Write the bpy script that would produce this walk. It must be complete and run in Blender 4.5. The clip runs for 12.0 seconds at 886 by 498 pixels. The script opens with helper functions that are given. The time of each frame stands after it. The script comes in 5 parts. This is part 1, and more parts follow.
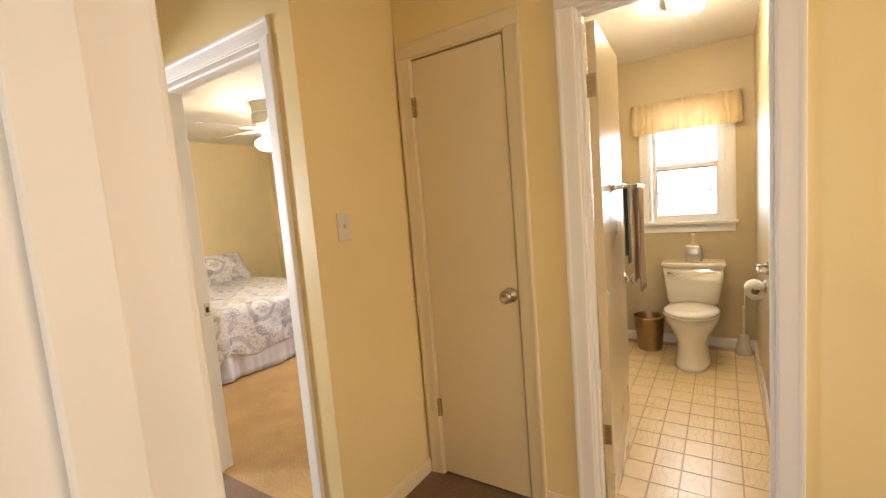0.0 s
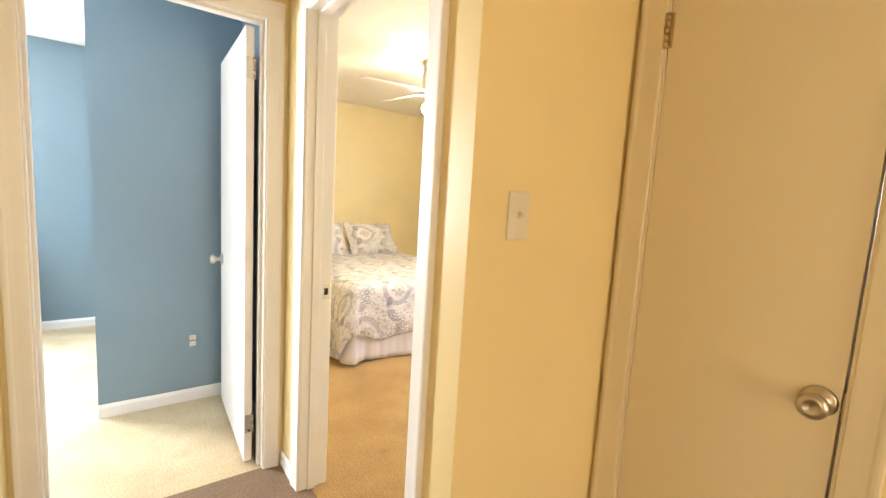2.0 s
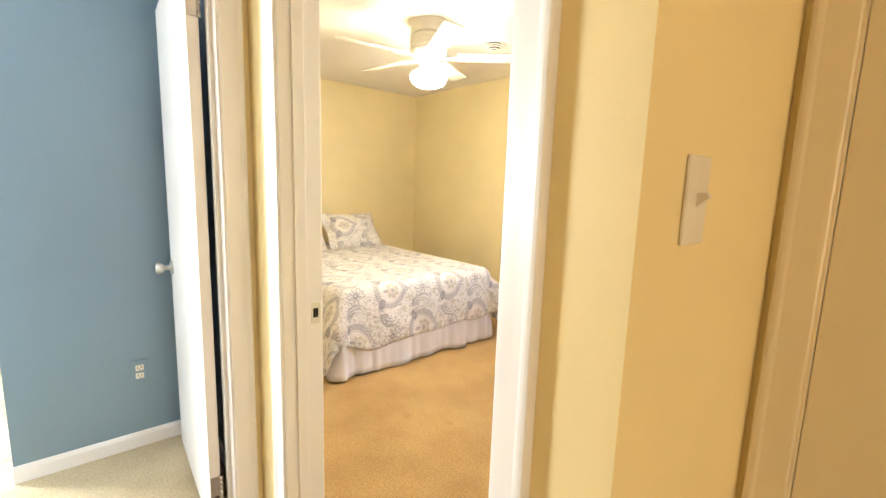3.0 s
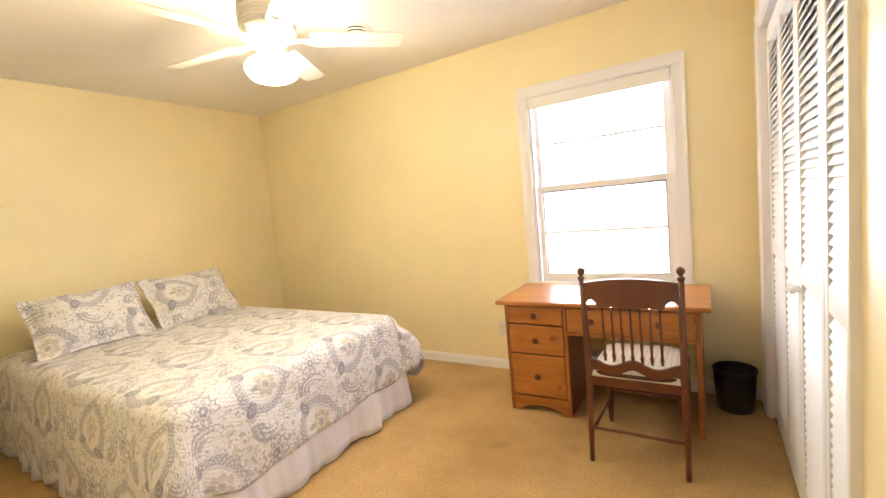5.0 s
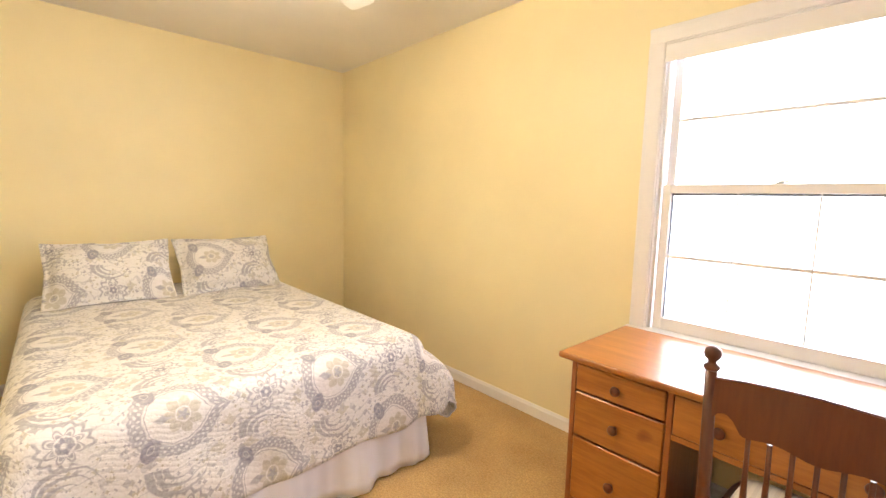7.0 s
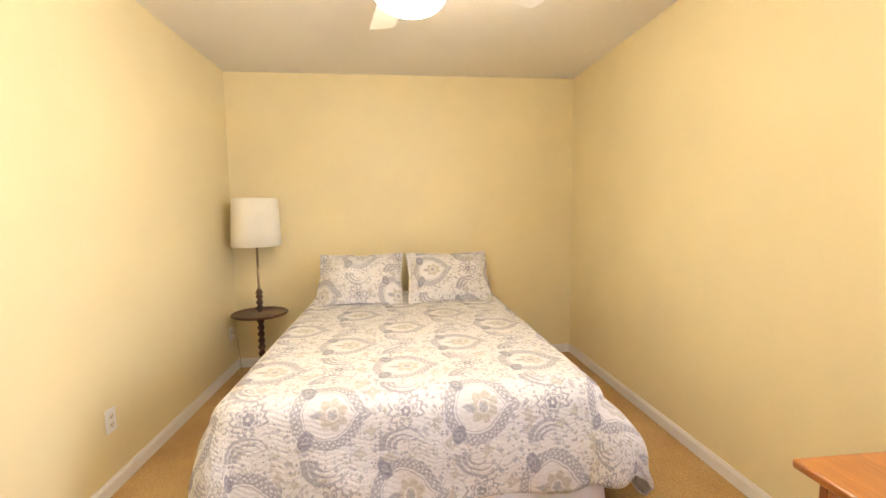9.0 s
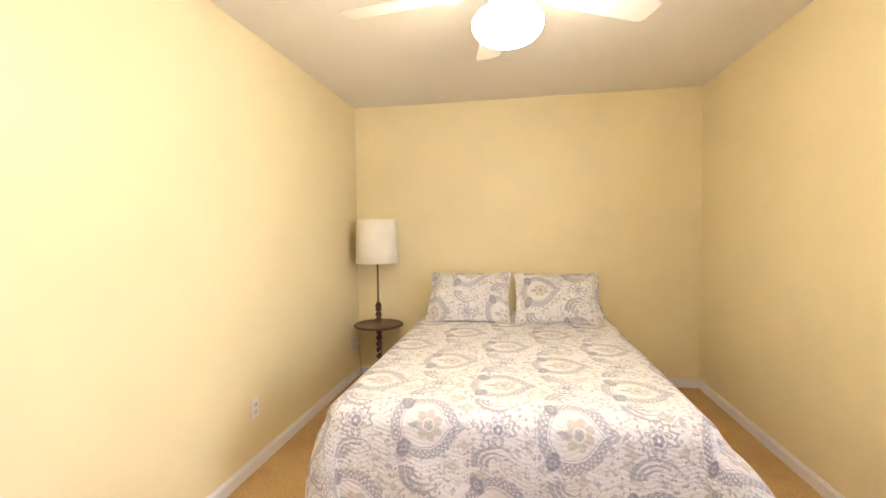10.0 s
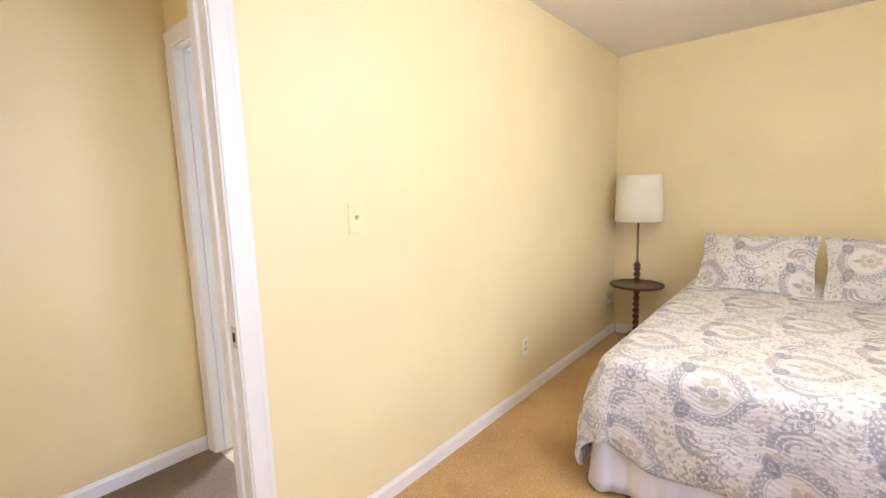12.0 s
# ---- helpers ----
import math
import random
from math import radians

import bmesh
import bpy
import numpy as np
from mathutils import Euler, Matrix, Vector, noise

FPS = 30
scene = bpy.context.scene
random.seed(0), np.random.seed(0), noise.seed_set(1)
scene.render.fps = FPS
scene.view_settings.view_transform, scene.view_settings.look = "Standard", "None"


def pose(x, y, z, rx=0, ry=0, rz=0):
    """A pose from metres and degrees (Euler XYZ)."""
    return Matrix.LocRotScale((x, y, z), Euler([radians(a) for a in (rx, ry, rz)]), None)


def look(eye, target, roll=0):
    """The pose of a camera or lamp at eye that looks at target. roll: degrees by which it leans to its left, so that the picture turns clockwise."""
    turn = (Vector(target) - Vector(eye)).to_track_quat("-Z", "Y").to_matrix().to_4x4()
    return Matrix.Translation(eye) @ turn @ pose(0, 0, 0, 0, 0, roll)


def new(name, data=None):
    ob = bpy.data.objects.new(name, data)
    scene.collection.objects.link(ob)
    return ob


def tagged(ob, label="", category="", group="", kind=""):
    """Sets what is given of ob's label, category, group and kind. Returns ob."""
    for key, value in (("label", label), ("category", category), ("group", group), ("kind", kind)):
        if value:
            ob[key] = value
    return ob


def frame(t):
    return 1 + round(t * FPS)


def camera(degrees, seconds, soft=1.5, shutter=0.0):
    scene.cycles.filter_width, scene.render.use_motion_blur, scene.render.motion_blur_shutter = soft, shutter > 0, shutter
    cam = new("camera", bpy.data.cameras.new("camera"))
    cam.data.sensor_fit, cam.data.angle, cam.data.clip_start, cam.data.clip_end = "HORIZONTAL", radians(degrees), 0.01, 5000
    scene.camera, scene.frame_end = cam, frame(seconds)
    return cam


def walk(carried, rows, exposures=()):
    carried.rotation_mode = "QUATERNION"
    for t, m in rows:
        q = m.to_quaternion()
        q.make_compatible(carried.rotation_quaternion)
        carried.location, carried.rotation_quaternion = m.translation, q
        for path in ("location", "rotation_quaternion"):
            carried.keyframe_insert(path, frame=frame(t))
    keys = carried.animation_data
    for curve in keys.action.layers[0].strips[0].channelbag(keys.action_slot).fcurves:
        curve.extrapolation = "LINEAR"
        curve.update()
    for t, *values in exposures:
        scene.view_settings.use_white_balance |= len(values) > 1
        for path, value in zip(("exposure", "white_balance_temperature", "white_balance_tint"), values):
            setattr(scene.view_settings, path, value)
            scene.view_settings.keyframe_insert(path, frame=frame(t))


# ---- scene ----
cam = camera(91.7, 12.0)
PATH = [
    (0, (0.491, 0.478, 1.355), (-0.606, 2.138, 1.152), -4.7),
    (0.5, (0.403, 0.651, 1.364), (-0.843, 2.208, 1.213), -3.5),
    (1, (0.303, 0.784, 1.356), (-1.115, 2.188, 1.219), -1.2),
    (1.5, (0.122, 0.886, 1.347), (-1.428, 2.137, 1.166), 1.7),
    (2, (-0.082, 0.954, 1.33), (-1.664, 2.156, 1.097), 3.4),
    (2.5, (-0.355, 1.03, 1.318), (-1.913, 2.249, 1.023), 3.4),
    (3, (-0.586, 1.103, 1.309), (-2.079, 2.4, 1.018), 1.8),
    (3.5, (-0.803, 1.17, 1.315), (-2.159, 2.612, 1.03), -0.9),
    (3.7, (-0.873, 1.205, 1.304), (-2.172, 2.703, 1.039), -2.1),
    (5.3, (-1.343, 1.735, 1.297), (-2.381, 3.434, 1.111), -5.6),
    (5.5, (-1.372, 1.828, 1.292), (-2.431, 3.515, 1.115), -5.2),
    (6, (-1.418, 2.07, 1.283), (-2.602, 3.673, 1.113), -3.4),
    (6.5, (-1.479, 2.311, 1.265), (-2.8, 3.8, 1.076), -0.7),
    (6.7, (-1.505, 2.391, 1.272), (-2.879, 3.83, 1.068), 0.4),
    (8.3, (-1.496, 2.931, 1.307), (-3.386, 3.531, 1.049), 0.1),
    (8.5, (-1.499, 2.967, 1.315), (-3.425, 3.446, 1.069), 0.1),
    (9, (-1.518, 3.035, 1.299), (-3.499, 3.247, 1.123), -0.7),
    (9.5, (-1.507, 3.091, 1.313), (-3.503, 3.033, 1.192), -1.0),
    (9.8, (-1.456, 3.107, 1.3), (-3.442, 2.887, 1.216), -0.8),
    (10, (-1.468, 3.129, 1.311), (-3.437, 2.789, 1.227), -0.8),
    (10.5, (-1.4, 3.129, 1.337), (-3.304, 2.525, 1.235), -0.4),
    (11, (-1.36, 3.128, 1.333), (-3.159, 2.269, 1.182), -0.6),
    (11.5, (-1.322, 3.07, 1.342), (-2.991, 1.99, 1.119), -1.0),
    (12, (-1.28, 3.023, 1.336), (-2.783, 1.73, 1.07), -1.8),
]
walk(cam, [(t, look(eye, target, roll)) for t, eye, target, roll in PATH], [
    (0.0, -0.30, 6500, 12), (0.6, 0.02, 6500, 11), (1.3, 0.20, 6500, 9), (2.6, 0.22, 6500, 7), (3.6, 0.12, 6500, 6),
    (5.3, 0.05, 6500, 10), (8.3, 0.06, 6400, 12), (9.6, 0.04, 6250, 13), (10.8, 0.0, 5850, 14), (12.0, -0.08, 5600, 14)])

# ---- light ----
world = bpy.data.worlds.new("sky")
scene.world = world
world.use_nodes = True
wn = world.node_tree.nodes
sky = wn.new("ShaderNodeTexSky")
sky.sky_type, sky.sun_disc = "NISHITA", False
sky.sun_elevation, sky.sun_rotation = radians(48), radians(200)
wn["Background"].inputs[1].default_value = 0.12
world.node_tree.links.new(sky.outputs[0], wn["Background"].inputs[0])

sun = new("sun", bpy.data.lights.new("sun", "SUN"))
sun.data.energy, sun.data.angle, sun.data.color = 2.5, radians(0.5), (1.0, 0.95, 0.87)
sun.matrix_basis = look((0, -10, 11.1), (3.6, 0, 0))


def area_lamp(name, m, w, h, power, colour):
    lamp = new(name, bpy.data.lights.new(name, "AREA"))
    lamp.data.shape, lamp.data.size, lamp.data.size_y = "RECTANGLE", w, h
    lamp.data.energy, lamp.data.color = power, colour
    lamp.matrix_basis = m
    return lamp


DAY = (0.93, 0.96, 1.0)
area_lamp("daylight_bedroom", look((-1.885, 4.80, 1.40), (-2.1, 0, 1.15)), 0.84, 1.28, 60, (0.82, 0.86, 1.0))
area_lamp("daylight_bath", look((0.24, 4.80, 1.50), (0.24, 0, 0.7)), 0.50, 0.90, 28, DAY)
area_lamp("daylight_blue", look((-3.6, -2.36, 1.40), (-3.6, 4, 0.6)), 1.6, 1.3, 55, DAY)
# added lamp at an unseen west opening, brightens the strip beside the bedroom door
area_lamp("blue_west_fill", look((-5.2, -0.95, 1.45), (-1.2, 1.3, 1.2)), 1.1, 1.2, 330, DAY)
# warm fill added from behind the start, lifts the linen closet wall
area_lamp("front_fill", look((0.9, -1.86, 1.40), (0.6, 4, 1.1)), 1.2, 1.3, 37, (1.0, 0.90, 0.72))
# orange fill beyond the hall's east end, added to brighten the hall
area_lamp("hall_fill", look((2.6, 1.4, 1.5), (-2, 1.35, 1.0)), 1.2, 1.8, 44, (1.0, 0.75, 0.47))
# weak fill through an invented east opening, aimed across the start doorway
area_lamp("side_fill", look((2.2, -0.75, 1.45), (0.4, 0.75, 1.25)), 1.1, 1.2, 4, DAY)

# ---- materials ----
def material(name):
    m = bpy.data.materials.new(name)
    m.use_nodes = True
    return m, m.node_tree.nodes, m.node_tree.links, m.node_tree.nodes["Principled BSDF"]


def coords(n, l, scale=(1, 1, 1), kind="Object"):
    c, mp = n.new("ShaderNodeTexCoord"), n.new("ShaderNodeMapping")
    mp.inputs["Scale"].default_value = scale
    l.new(c.outputs[kind], mp.inputs[0])
    return mp.outputs[0]


def noise_tex(n, l, vec, scale, detail=3.0, rough=0.5):
    t = n.new("ShaderNodeTexNoise")
    t.inputs["Scale"].default_value, t.inputs["Detail"].default_value, t.inputs["Roughness"].default_value = scale, detail, rough
    l.new(vec, t.inputs["Vector"])
    return t.outputs["Fac"]


def ramp(n, l, fac, stops):
    r = n.new("ShaderNodeValToRGB")
    while len(r.color_ramp.elements) < len(stops):
        r.color_ramp.elements.new(0.5)
    for e, (p, c) in zip(r.color_ramp.elements, stops):
        e.position, e.color = p, (*c, 1)
    l.new(fac, r.inputs[0])
    return r.outputs[0]


def mixed(n, l, fac, a, b, mode="MIX"):
    m = n.new("ShaderNodeMix")
    m.data_type, m.blend_type = "RGBA", mode
    for k, v in ((0, fac), (6, a), (7, b)):
        if isinstance(v, bpy.types.NodeSocket):
            l.new(v, m.inputs[k])
        else:
            m.inputs[k].default_value = v if k == 0 else (*v, 1)
    return m.outputs[2]


def bump(n, l, p, height, strength, distance):
    b = n.new("ShaderNodeBump")
    b.inputs["Strength"].default_value, b.inputs["Distance"].default_value = strength, distance
    l.new(height, b.inputs["Height"])
    l.new(b.outputs[0], p.inputs["Normal"])


def shade(c, k):
    return tuple(max(0.0, min(1.0, v * k)) for v in c)


def painted(name, colour, rough, grain=90, relief=0.12, spread=0.05):
    """Rolled paint: faint roller stipple and slow uneven tone."""
    m, n, l, p = material(name)
    v = coords(n, l)
    slow = noise_tex(n, l, v, 1.3, 4)
    l.new(ramp(n, l, slow, [(0.3, shade(colour, 1 - spread)), (0.7, shade(colour, 1 + spread))]), p.inputs["Base Color"])
    fine = noise_tex(n, l, v, grain, 3)
    r = n.new("ShaderNodeMapRange")
    r.inputs["To Min"].default_value, r.inputs["To Max"].default_value = rough - 0.06, rough + 0.06
    l.new(slow, r.inputs[0])
    l.new(r.outputs[0], p.inputs["Roughness"])
    bump(n, l, p, fine, relief, 0.004)
    return m


def carpet(name, dark, light):
    """Cut pile: tufts a few millimetres wide over slow trodden patches."""
    m, n, l, p = material(name)
    v = coords(n, l)
    tuft, patch = noise_tex(n, l, v, 105, 4, 0.7), noise_tex(n, l, v, 2.4, 4, 0.6)
    base = ramp(n, l, tuft, [(0.30, dark), (0.66, light)])
    worn = ramp(n, l, patch, [(0.35, (0.80, 0.76, 0.70)), (0.62, (1, 1, 1))])
    spots = ramp(n, l, noise_tex(n, l, coords(n, l), 5.5, 2, 0.4), [(0.66, (1, 1, 1)), (0.78, (0.86, 0.82, 0.76))])
    worn = mixed(n, l, 1.0, worn, spots, "MULTIPLY")
    l.new(mixed(n, l, 1.0, base, worn, "MULTIPLY"), p.inputs["Base Color"])
    p.inputs["Roughness"].default_value = 0.95
    p.inputs["Sheen Weight"].default_value, p.inputs["Sheen Roughness"].default_value = 0.1, 0.6
    loop = noise_tex(n, l, v, 130, 3, 0.7)
    bump(n, l, p, loop, 0.6, 0.010)
    return m


def wood(name, dark, light, rough=0.3, scale=(14, 1.2, 14), knots=False):
    """Straight grain along the object's longest run, with slow colour change and a satin varnish."""
    m, n, l, p = material(name)
    v = coords(n, l, scale)
    warp, fine = noise_tex(n, l, v, 1.6, 5, 0.6), noise_tex(n, l, v, 9, 3, 0.6)
    c = mixed(n, l, 0.35, ramp(n, l, warp, [(0.3, dark), (0.7, light)]), ramp(n, l, fine, [(0.35, dark), (0.65, light)]))
    if knots:
        k = noise_tex(n, l, coords(n, l, (1, 1, 1)), 7.5, 1, 0.3)
        kn = ramp(n, l, k, [(0.735, (1, 1, 1)), (0.78, (0.40, 0.26, 0.16))])
        c = mixed(n, l, 1.0, c, kn, "MULTIPLY")
    l.new(c, p.inputs["Base Color"])
    p.inputs["Roughness"].default_value = rough
    p.inputs["Coat Weight"].default_value, p.inputs["Coat Roughness"].default_value = 0.25, 0.15
    bump(n, l, p, fine, 0.06, 0.002)
    return m


def metal(name, colour, rough):
    m, n, l, p = material(name)
    p.inputs["Metallic"].default_value = 1.0
    v = coords(n, l)
    s = noise_tex(n, l, v, 30, 3)
    l.new(ramp(n, l, s, [(0.3, shade(colour, 0.85)), (0.7, colour)]), p.inputs["Base Color"])
    r = n.new("ShaderNodeMapRange")
    r.inputs["To Min"].default_value, r.inputs["To Max"].default_value = rough * 0.8, rough * 1.3
    l.new(s, r.inputs[0])
    l.new(r.outputs[0], p.inputs["Roughness"])
    return m


def plain(name, colour, rough, spread=0.06, scale=12, coat=0.0):
    m, n, l, p = material(name)
    s = noise_tex(n, l, coords(n, l), scale, 4)
    l.new(ramp(n, l, s, [(0.3, shade(colour, 1 - spread)), (0.7, shade(colour, 1 + spread))]), p.inputs["Base Color"])
    p.inputs["Roughness"].default_value, p.inputs["Coat Weight"].default_value = rough, coat
    return m


def glowing(name, colour, strength):
    m, n, l, p = material(name)
    p.inputs["Base Color"].default_value = (*colour, 1)
    p.inputs["Emission Color"].default_value, p.inputs["Emission Strength"].default_value = (*colour, 1), strength
    p.inputs["Roughness"].default_value = 0.25
    return m


YELLOW = painted("yellow_wall_paint", (0.845, 0.730, 0.45), 0.45)
HALL_YELLOW = painted("hall_yellow_paint", (0.84, 0.695, 0.38), 0.45)
BLUE = painted("blue_wall_paint", (0.20, 0.28, 0.345), 0.5)
TAUPE = painted("bath_wall_paint", (0.55, 0.46, 0.29), 0.48)
WHITE = painted("white_trim_paint", (0.82, 0.795, 0.785), 0.42, 60, 0.05, 0.03)
CREAM = painted("cream_door_paint", (0.78, 0.675, 0.48), 0.35, 60, 0.06, 0.03)
CEILING = painted("ceiling_paint", (0.84, 0.80, 0.735), 0.8, 45, 0.3, 0.03)
OUTER = painted("outer_wall", (0.6, 0.58, 0.54), 0.8)
TAN_CARPET = carpet("tan_carpet", (0.37, 0.222, 0.076), (0.64, 0.42, 0.168))
BROWN_CARPET = carpet("brown_carpet", (0.13, 0.075, 0.04), (0.27, 0.175, 0.10))
BEIGE_CARPET = carpet("beige_carpet", (0.50, 0.39, 0.23), (0.74, 0.62, 0.42))
CHROME = metal("chrome", (0.75, 0.74, 0.72), 0.16)
NICKEL = metal("brushed_nickel", (0.56, 0.50, 0.42), 0.3)
BRASS = metal("worn_brass", (0.52, 0.40, 0.24), 0.35)
# near-black colour standing for the shade inside holes and slots
GAP_SHADE = plain("gap_shade", (0.02, 0.018, 0.015), 0.8)
BLACK = plain("black_plastic", (0.012, 0.012, 0.013), 0.4)
PLATE = plain("ivory_plastic", (0.74, 0.68, 0.58), 0.35)
PINE = wood("honey_pine", (0.26, 0.084, 0.015), (0.46, 0.170, 0.034), 0.28, (1.2, 14, 14), True)
PINE_UP = wood("honey_pine_upright", (0.22, 0.062, 0.016), (0.38, 0.13, 0.035), 0.3, (14, 14, 1.2), True)
CHAIR_WOOD = wood("stained_oak", (0.078, 0.017, 0.004), (0.140, 0.034, 0.008), 0.36, (9, 9, 1.2))
DARK_WOOD = wood("dark_walnut", (0.030, 0.010, 0.006), (0.085, 0.026, 0.013), 0.42, (10, 10, 3))


def glass_material():
    m = bpy.data.materials.new("window_glass")
    m.use_nodes = True
    n, l = m.node_tree.nodes, m.node_tree.links
    n.remove(n["Principled BSDF"])
    t, g, mx, f = n.new("ShaderNodeBsdfTransparent"), n.new("ShaderNodeBsdfGlossy"), n.new("ShaderNodeMixShader"), n.new("ShaderNodeFresnel")
    g.inputs["Roughness"].default_value = 0.02
    l.new(f.outputs[0], mx.inputs[0]), l.new(t.outputs[0], mx.inputs[1]), l.new(g.outputs[0], mx.inputs[2])
    l.new(mx.outputs[0], n["Material Output"].inputs[0])
    return m


GLASS = glass_material()
GLOBE = glowing("lit_globe", (1.0, 0.86, 0.62), 112.0)
BATH_GLOW = glowing("lit_diffuser", (1.0, 0.82, 0.54), 168.0)
DAYLIGHT = glowing("bright_day", (0.96, 0.98, 1.0), 3.2)


# ---- building helpers ----
def box(bm, x0, x1, y0, y1, z0, z1, mat=0):
    vs = [bm.verts.new((x, y, z)) for x in (x0, x1) for y in (y0, y1) for z in (z0, z1)]
    fs = []
    for i in ((0, 1, 3, 2), (4, 6, 7, 5), (0, 4, 5, 1), (2, 3, 7, 6), (0, 2, 6, 4), (1, 5, 7, 3)):
        f = bm.faces.new([vs[k] for k in i])
        f.material_index = mat
        fs.append(f)
    return fs


def soft_box(x0, x1, y0, y1, z0, z1, r=0.003, seg=2):
    bm = bmesh.new()
    box(bm, x0, x1, y0, y1, z0, z1)
    bmesh.ops.bevel(bm, geom=bm.edges[:], offset=r, segments=seg, profile=0.5, affect="EDGES")
    return bm


def lathe(profile, seg=24, centre=(0, 0, 0), cap=True):
    """A turned solid about z; profile: (radius, height) from bottom to top."""
    bm = bmesh.new()
    rings = []
    for r, z in profile:
        if r < 1e-5:
            rings.append([bm.verts.new((centre[0], centre[1], centre[2] + z))])
        else:
            rings.append([bm.verts.new((centre[0] + r * math.cos(2 * math.pi * k / seg), centre[1] + r * math.sin(2 * math.pi * k / seg), centre[2] + z)) for k in range(seg)])
    for a, b in zip(rings, rings[1:]):
        for k in range(seg):
            j = (k + 1) % seg
            f = [a[k % len(a)], a[j % len(a)], b[j % len(b)], b[k % len(b)]]
            f = [v for i, v in enumerate(f) if v not in f[:i]]
            if len(f) > 2:
                bm.faces.new(f)
    for ring, flip in ((rings[0], True), (rings[-1], False)):
        if len(ring) > 2 and cap:
            bm.faces.new(ring[::-1] if flip else ring)
    for f in bm.faces:
        f.smooth = True
    return bm


def tube(points, radii, seg=10):
    """A bent round bar through the points."""
    bm = bmesh.new()
    pts = [Vector(p) for p in points]
    if not hasattr(radii, "__len__"):
        radii = [radii] * len(pts)
    rings, side = [], None
    for i, p in enumerate(pts):
        d = (pts[min(i + 1, len(pts) - 1)] - pts[max(i - 1, 0)]).normalized()
        if side is None:
            side = d.orthogonal().normalized()
        side = (side - d * side.dot(d)).normalized()
        other = d.cross(side)
        rings.append([bm.verts.new(p + radii[i] * (math.cos(2 * math.pi * k / seg) * side + math.sin(2 * math.pi * k / seg) * other)) for k in range(seg)])
    for a, b in zip(rings, rings[1:]):
        for k in range(seg):
            bm.faces.new((a[k], a[(k + 1) % seg], b[(k + 1) % seg], b[k])).smooth = True
    bm.faces.new(rings[0][::-1]), bm.faces.new(rings[-1])
    return bm


def prism(outline, depth, axis="y", at=0.0):
    """A flat outline (a, b) given thickness along an axis: y takes (x, z), x takes (y, z), z takes (x, y)."""
    bm = bmesh.new()
    place = {"y": lambda a, b, d: (a, at + d, b), "x": lambda a, b, d: (at + d, a, b), "z": lambda a, b, d: (a, b, at + d)}[axis]
    lo, hi = [[bm.verts.new(place(a, b, d)) for a, b in outline] for d in (0.0, depth)]
    bm.faces.new(lo), bm.faces.new(hi[::-1])
    for k in range(len(lo)):
        j = (k + 1) % len(lo)
        bm.faces.new((lo[k], hi[k], hi[j], lo[j]))
    bmesh.ops.recalc_face_normals(bm, faces=bm.faces[:])
    return bm


def add(bm, other):
    """Joins another bmesh of the same part."""
    mesh = bpy.data.meshes.new("joined")
    other.to_mesh(mesh)
    other.free()
    bm.from_mesh(mesh)
    bpy.data.meshes.remove(mesh)
    return bm


def part(name, bm, mat, parent=None, label=""):
    mesh = bpy.data.meshes.new(name)
    bmesh.ops.recalc_face_normals(bm, faces=bm.faces[:])
    bm.to_mesh(mesh)
    bm.free()
    for m in (mat if isinstance(mat, (list, tuple)) else [mat]):
        mesh.materials.append(m)
    ob = new(name, mesh)
    if parent:
        ob.parent = parent
    return tagged(ob, label)


def thing(name, label, category, place=(0, 0, 0), turn=0, group="", kind=""):
    ob = new(name)
    ob.empty_display_size = 0.1
    ob.matrix_basis = pose(*place, 0, 0, turn)
    return tagged(ob, label, category, group, kind)


def setting(name, bm, mat, label, category):
    return tagged(part(name, bm, mat), label, category, "", "structure")


# ---- the plan ----
CEIL = 2.43
SOUTH, NORTH = 1.683, 4.59          # bedroom walls that face each other across the bed
HEAD, EAST = -5.23, -1.03           # headboard wall and the louvred closet's wall
HALL_N, HALL_S = 1.566, 0.62        # hall walls
LINEN = 2.156                       # wall with the linen closet's and the bathroom's doors
SWITCH = -0.80                     # short wall with the light switch
BLUE_DOOR = -2.09                   # end wall of the hall
BATH_W, BATH_E = -0.277, 0.69
DOOR = 2.03


def cut(hole, sill=0.0):
    """The hole in a wall that leaves room for the jambs."""
    return hole[0] - 0.02, hole[1] + 0.02, hole[2] - sill, hole[3] + 0.02


def wall(name, axis, a, b, lo, hi, mats, holes, label, z1=CEIL):
    """A wall between the planes a and b of an axis, from lo to hi along the other; holes: (from, to, bottom, top). mats: paint of the a side, paint of the b side."""
    bm = bmesh.new()

    def put(u0, u1, z0, z1):
        if u1 - u0 < 1e-4 or z1 - z0 < 1e-4:
            return
        fs = box(bm, a, b, u0, u1, z0, z1) if axis == "x" else box(bm, u0, u1, a, b, z0, z1)
        k = 0 if axis == "x" else 1
        for f in fs:
            f.normal_update()
            c = f.calc_center_median()[k]
            f.material_index = 0 if c < (a + b) / 2 - 1e-4 else 1 if c > (a + b) / 2 + 1e-4 else 0
    at = lo
    for u0, u1, b0, t0 in sorted(holes):
        put(at, u0, 0, z1)
        put(u0, u1, 0, b0)
        put(u0, u1, t0, z1)
        at = u1
    put(at, hi, 0, z1)
    return setting(name, bm, mats, label, "wall")


# openings: (from, to, bottom, top)
BED_DOOR = (-1.838, -0.99, 0, DOOR)
BED_WINDOW = (-2.332, -1.440, 0.69, 1.995)
BATH_WINDOW = (-0.045, 0.495, 1.05, 1.98)
LINEN_DOOR = (-0.712, -0.248, 0, DOOR)
BATH_DOOR = (0.043, 0.622, 0, DOOR)
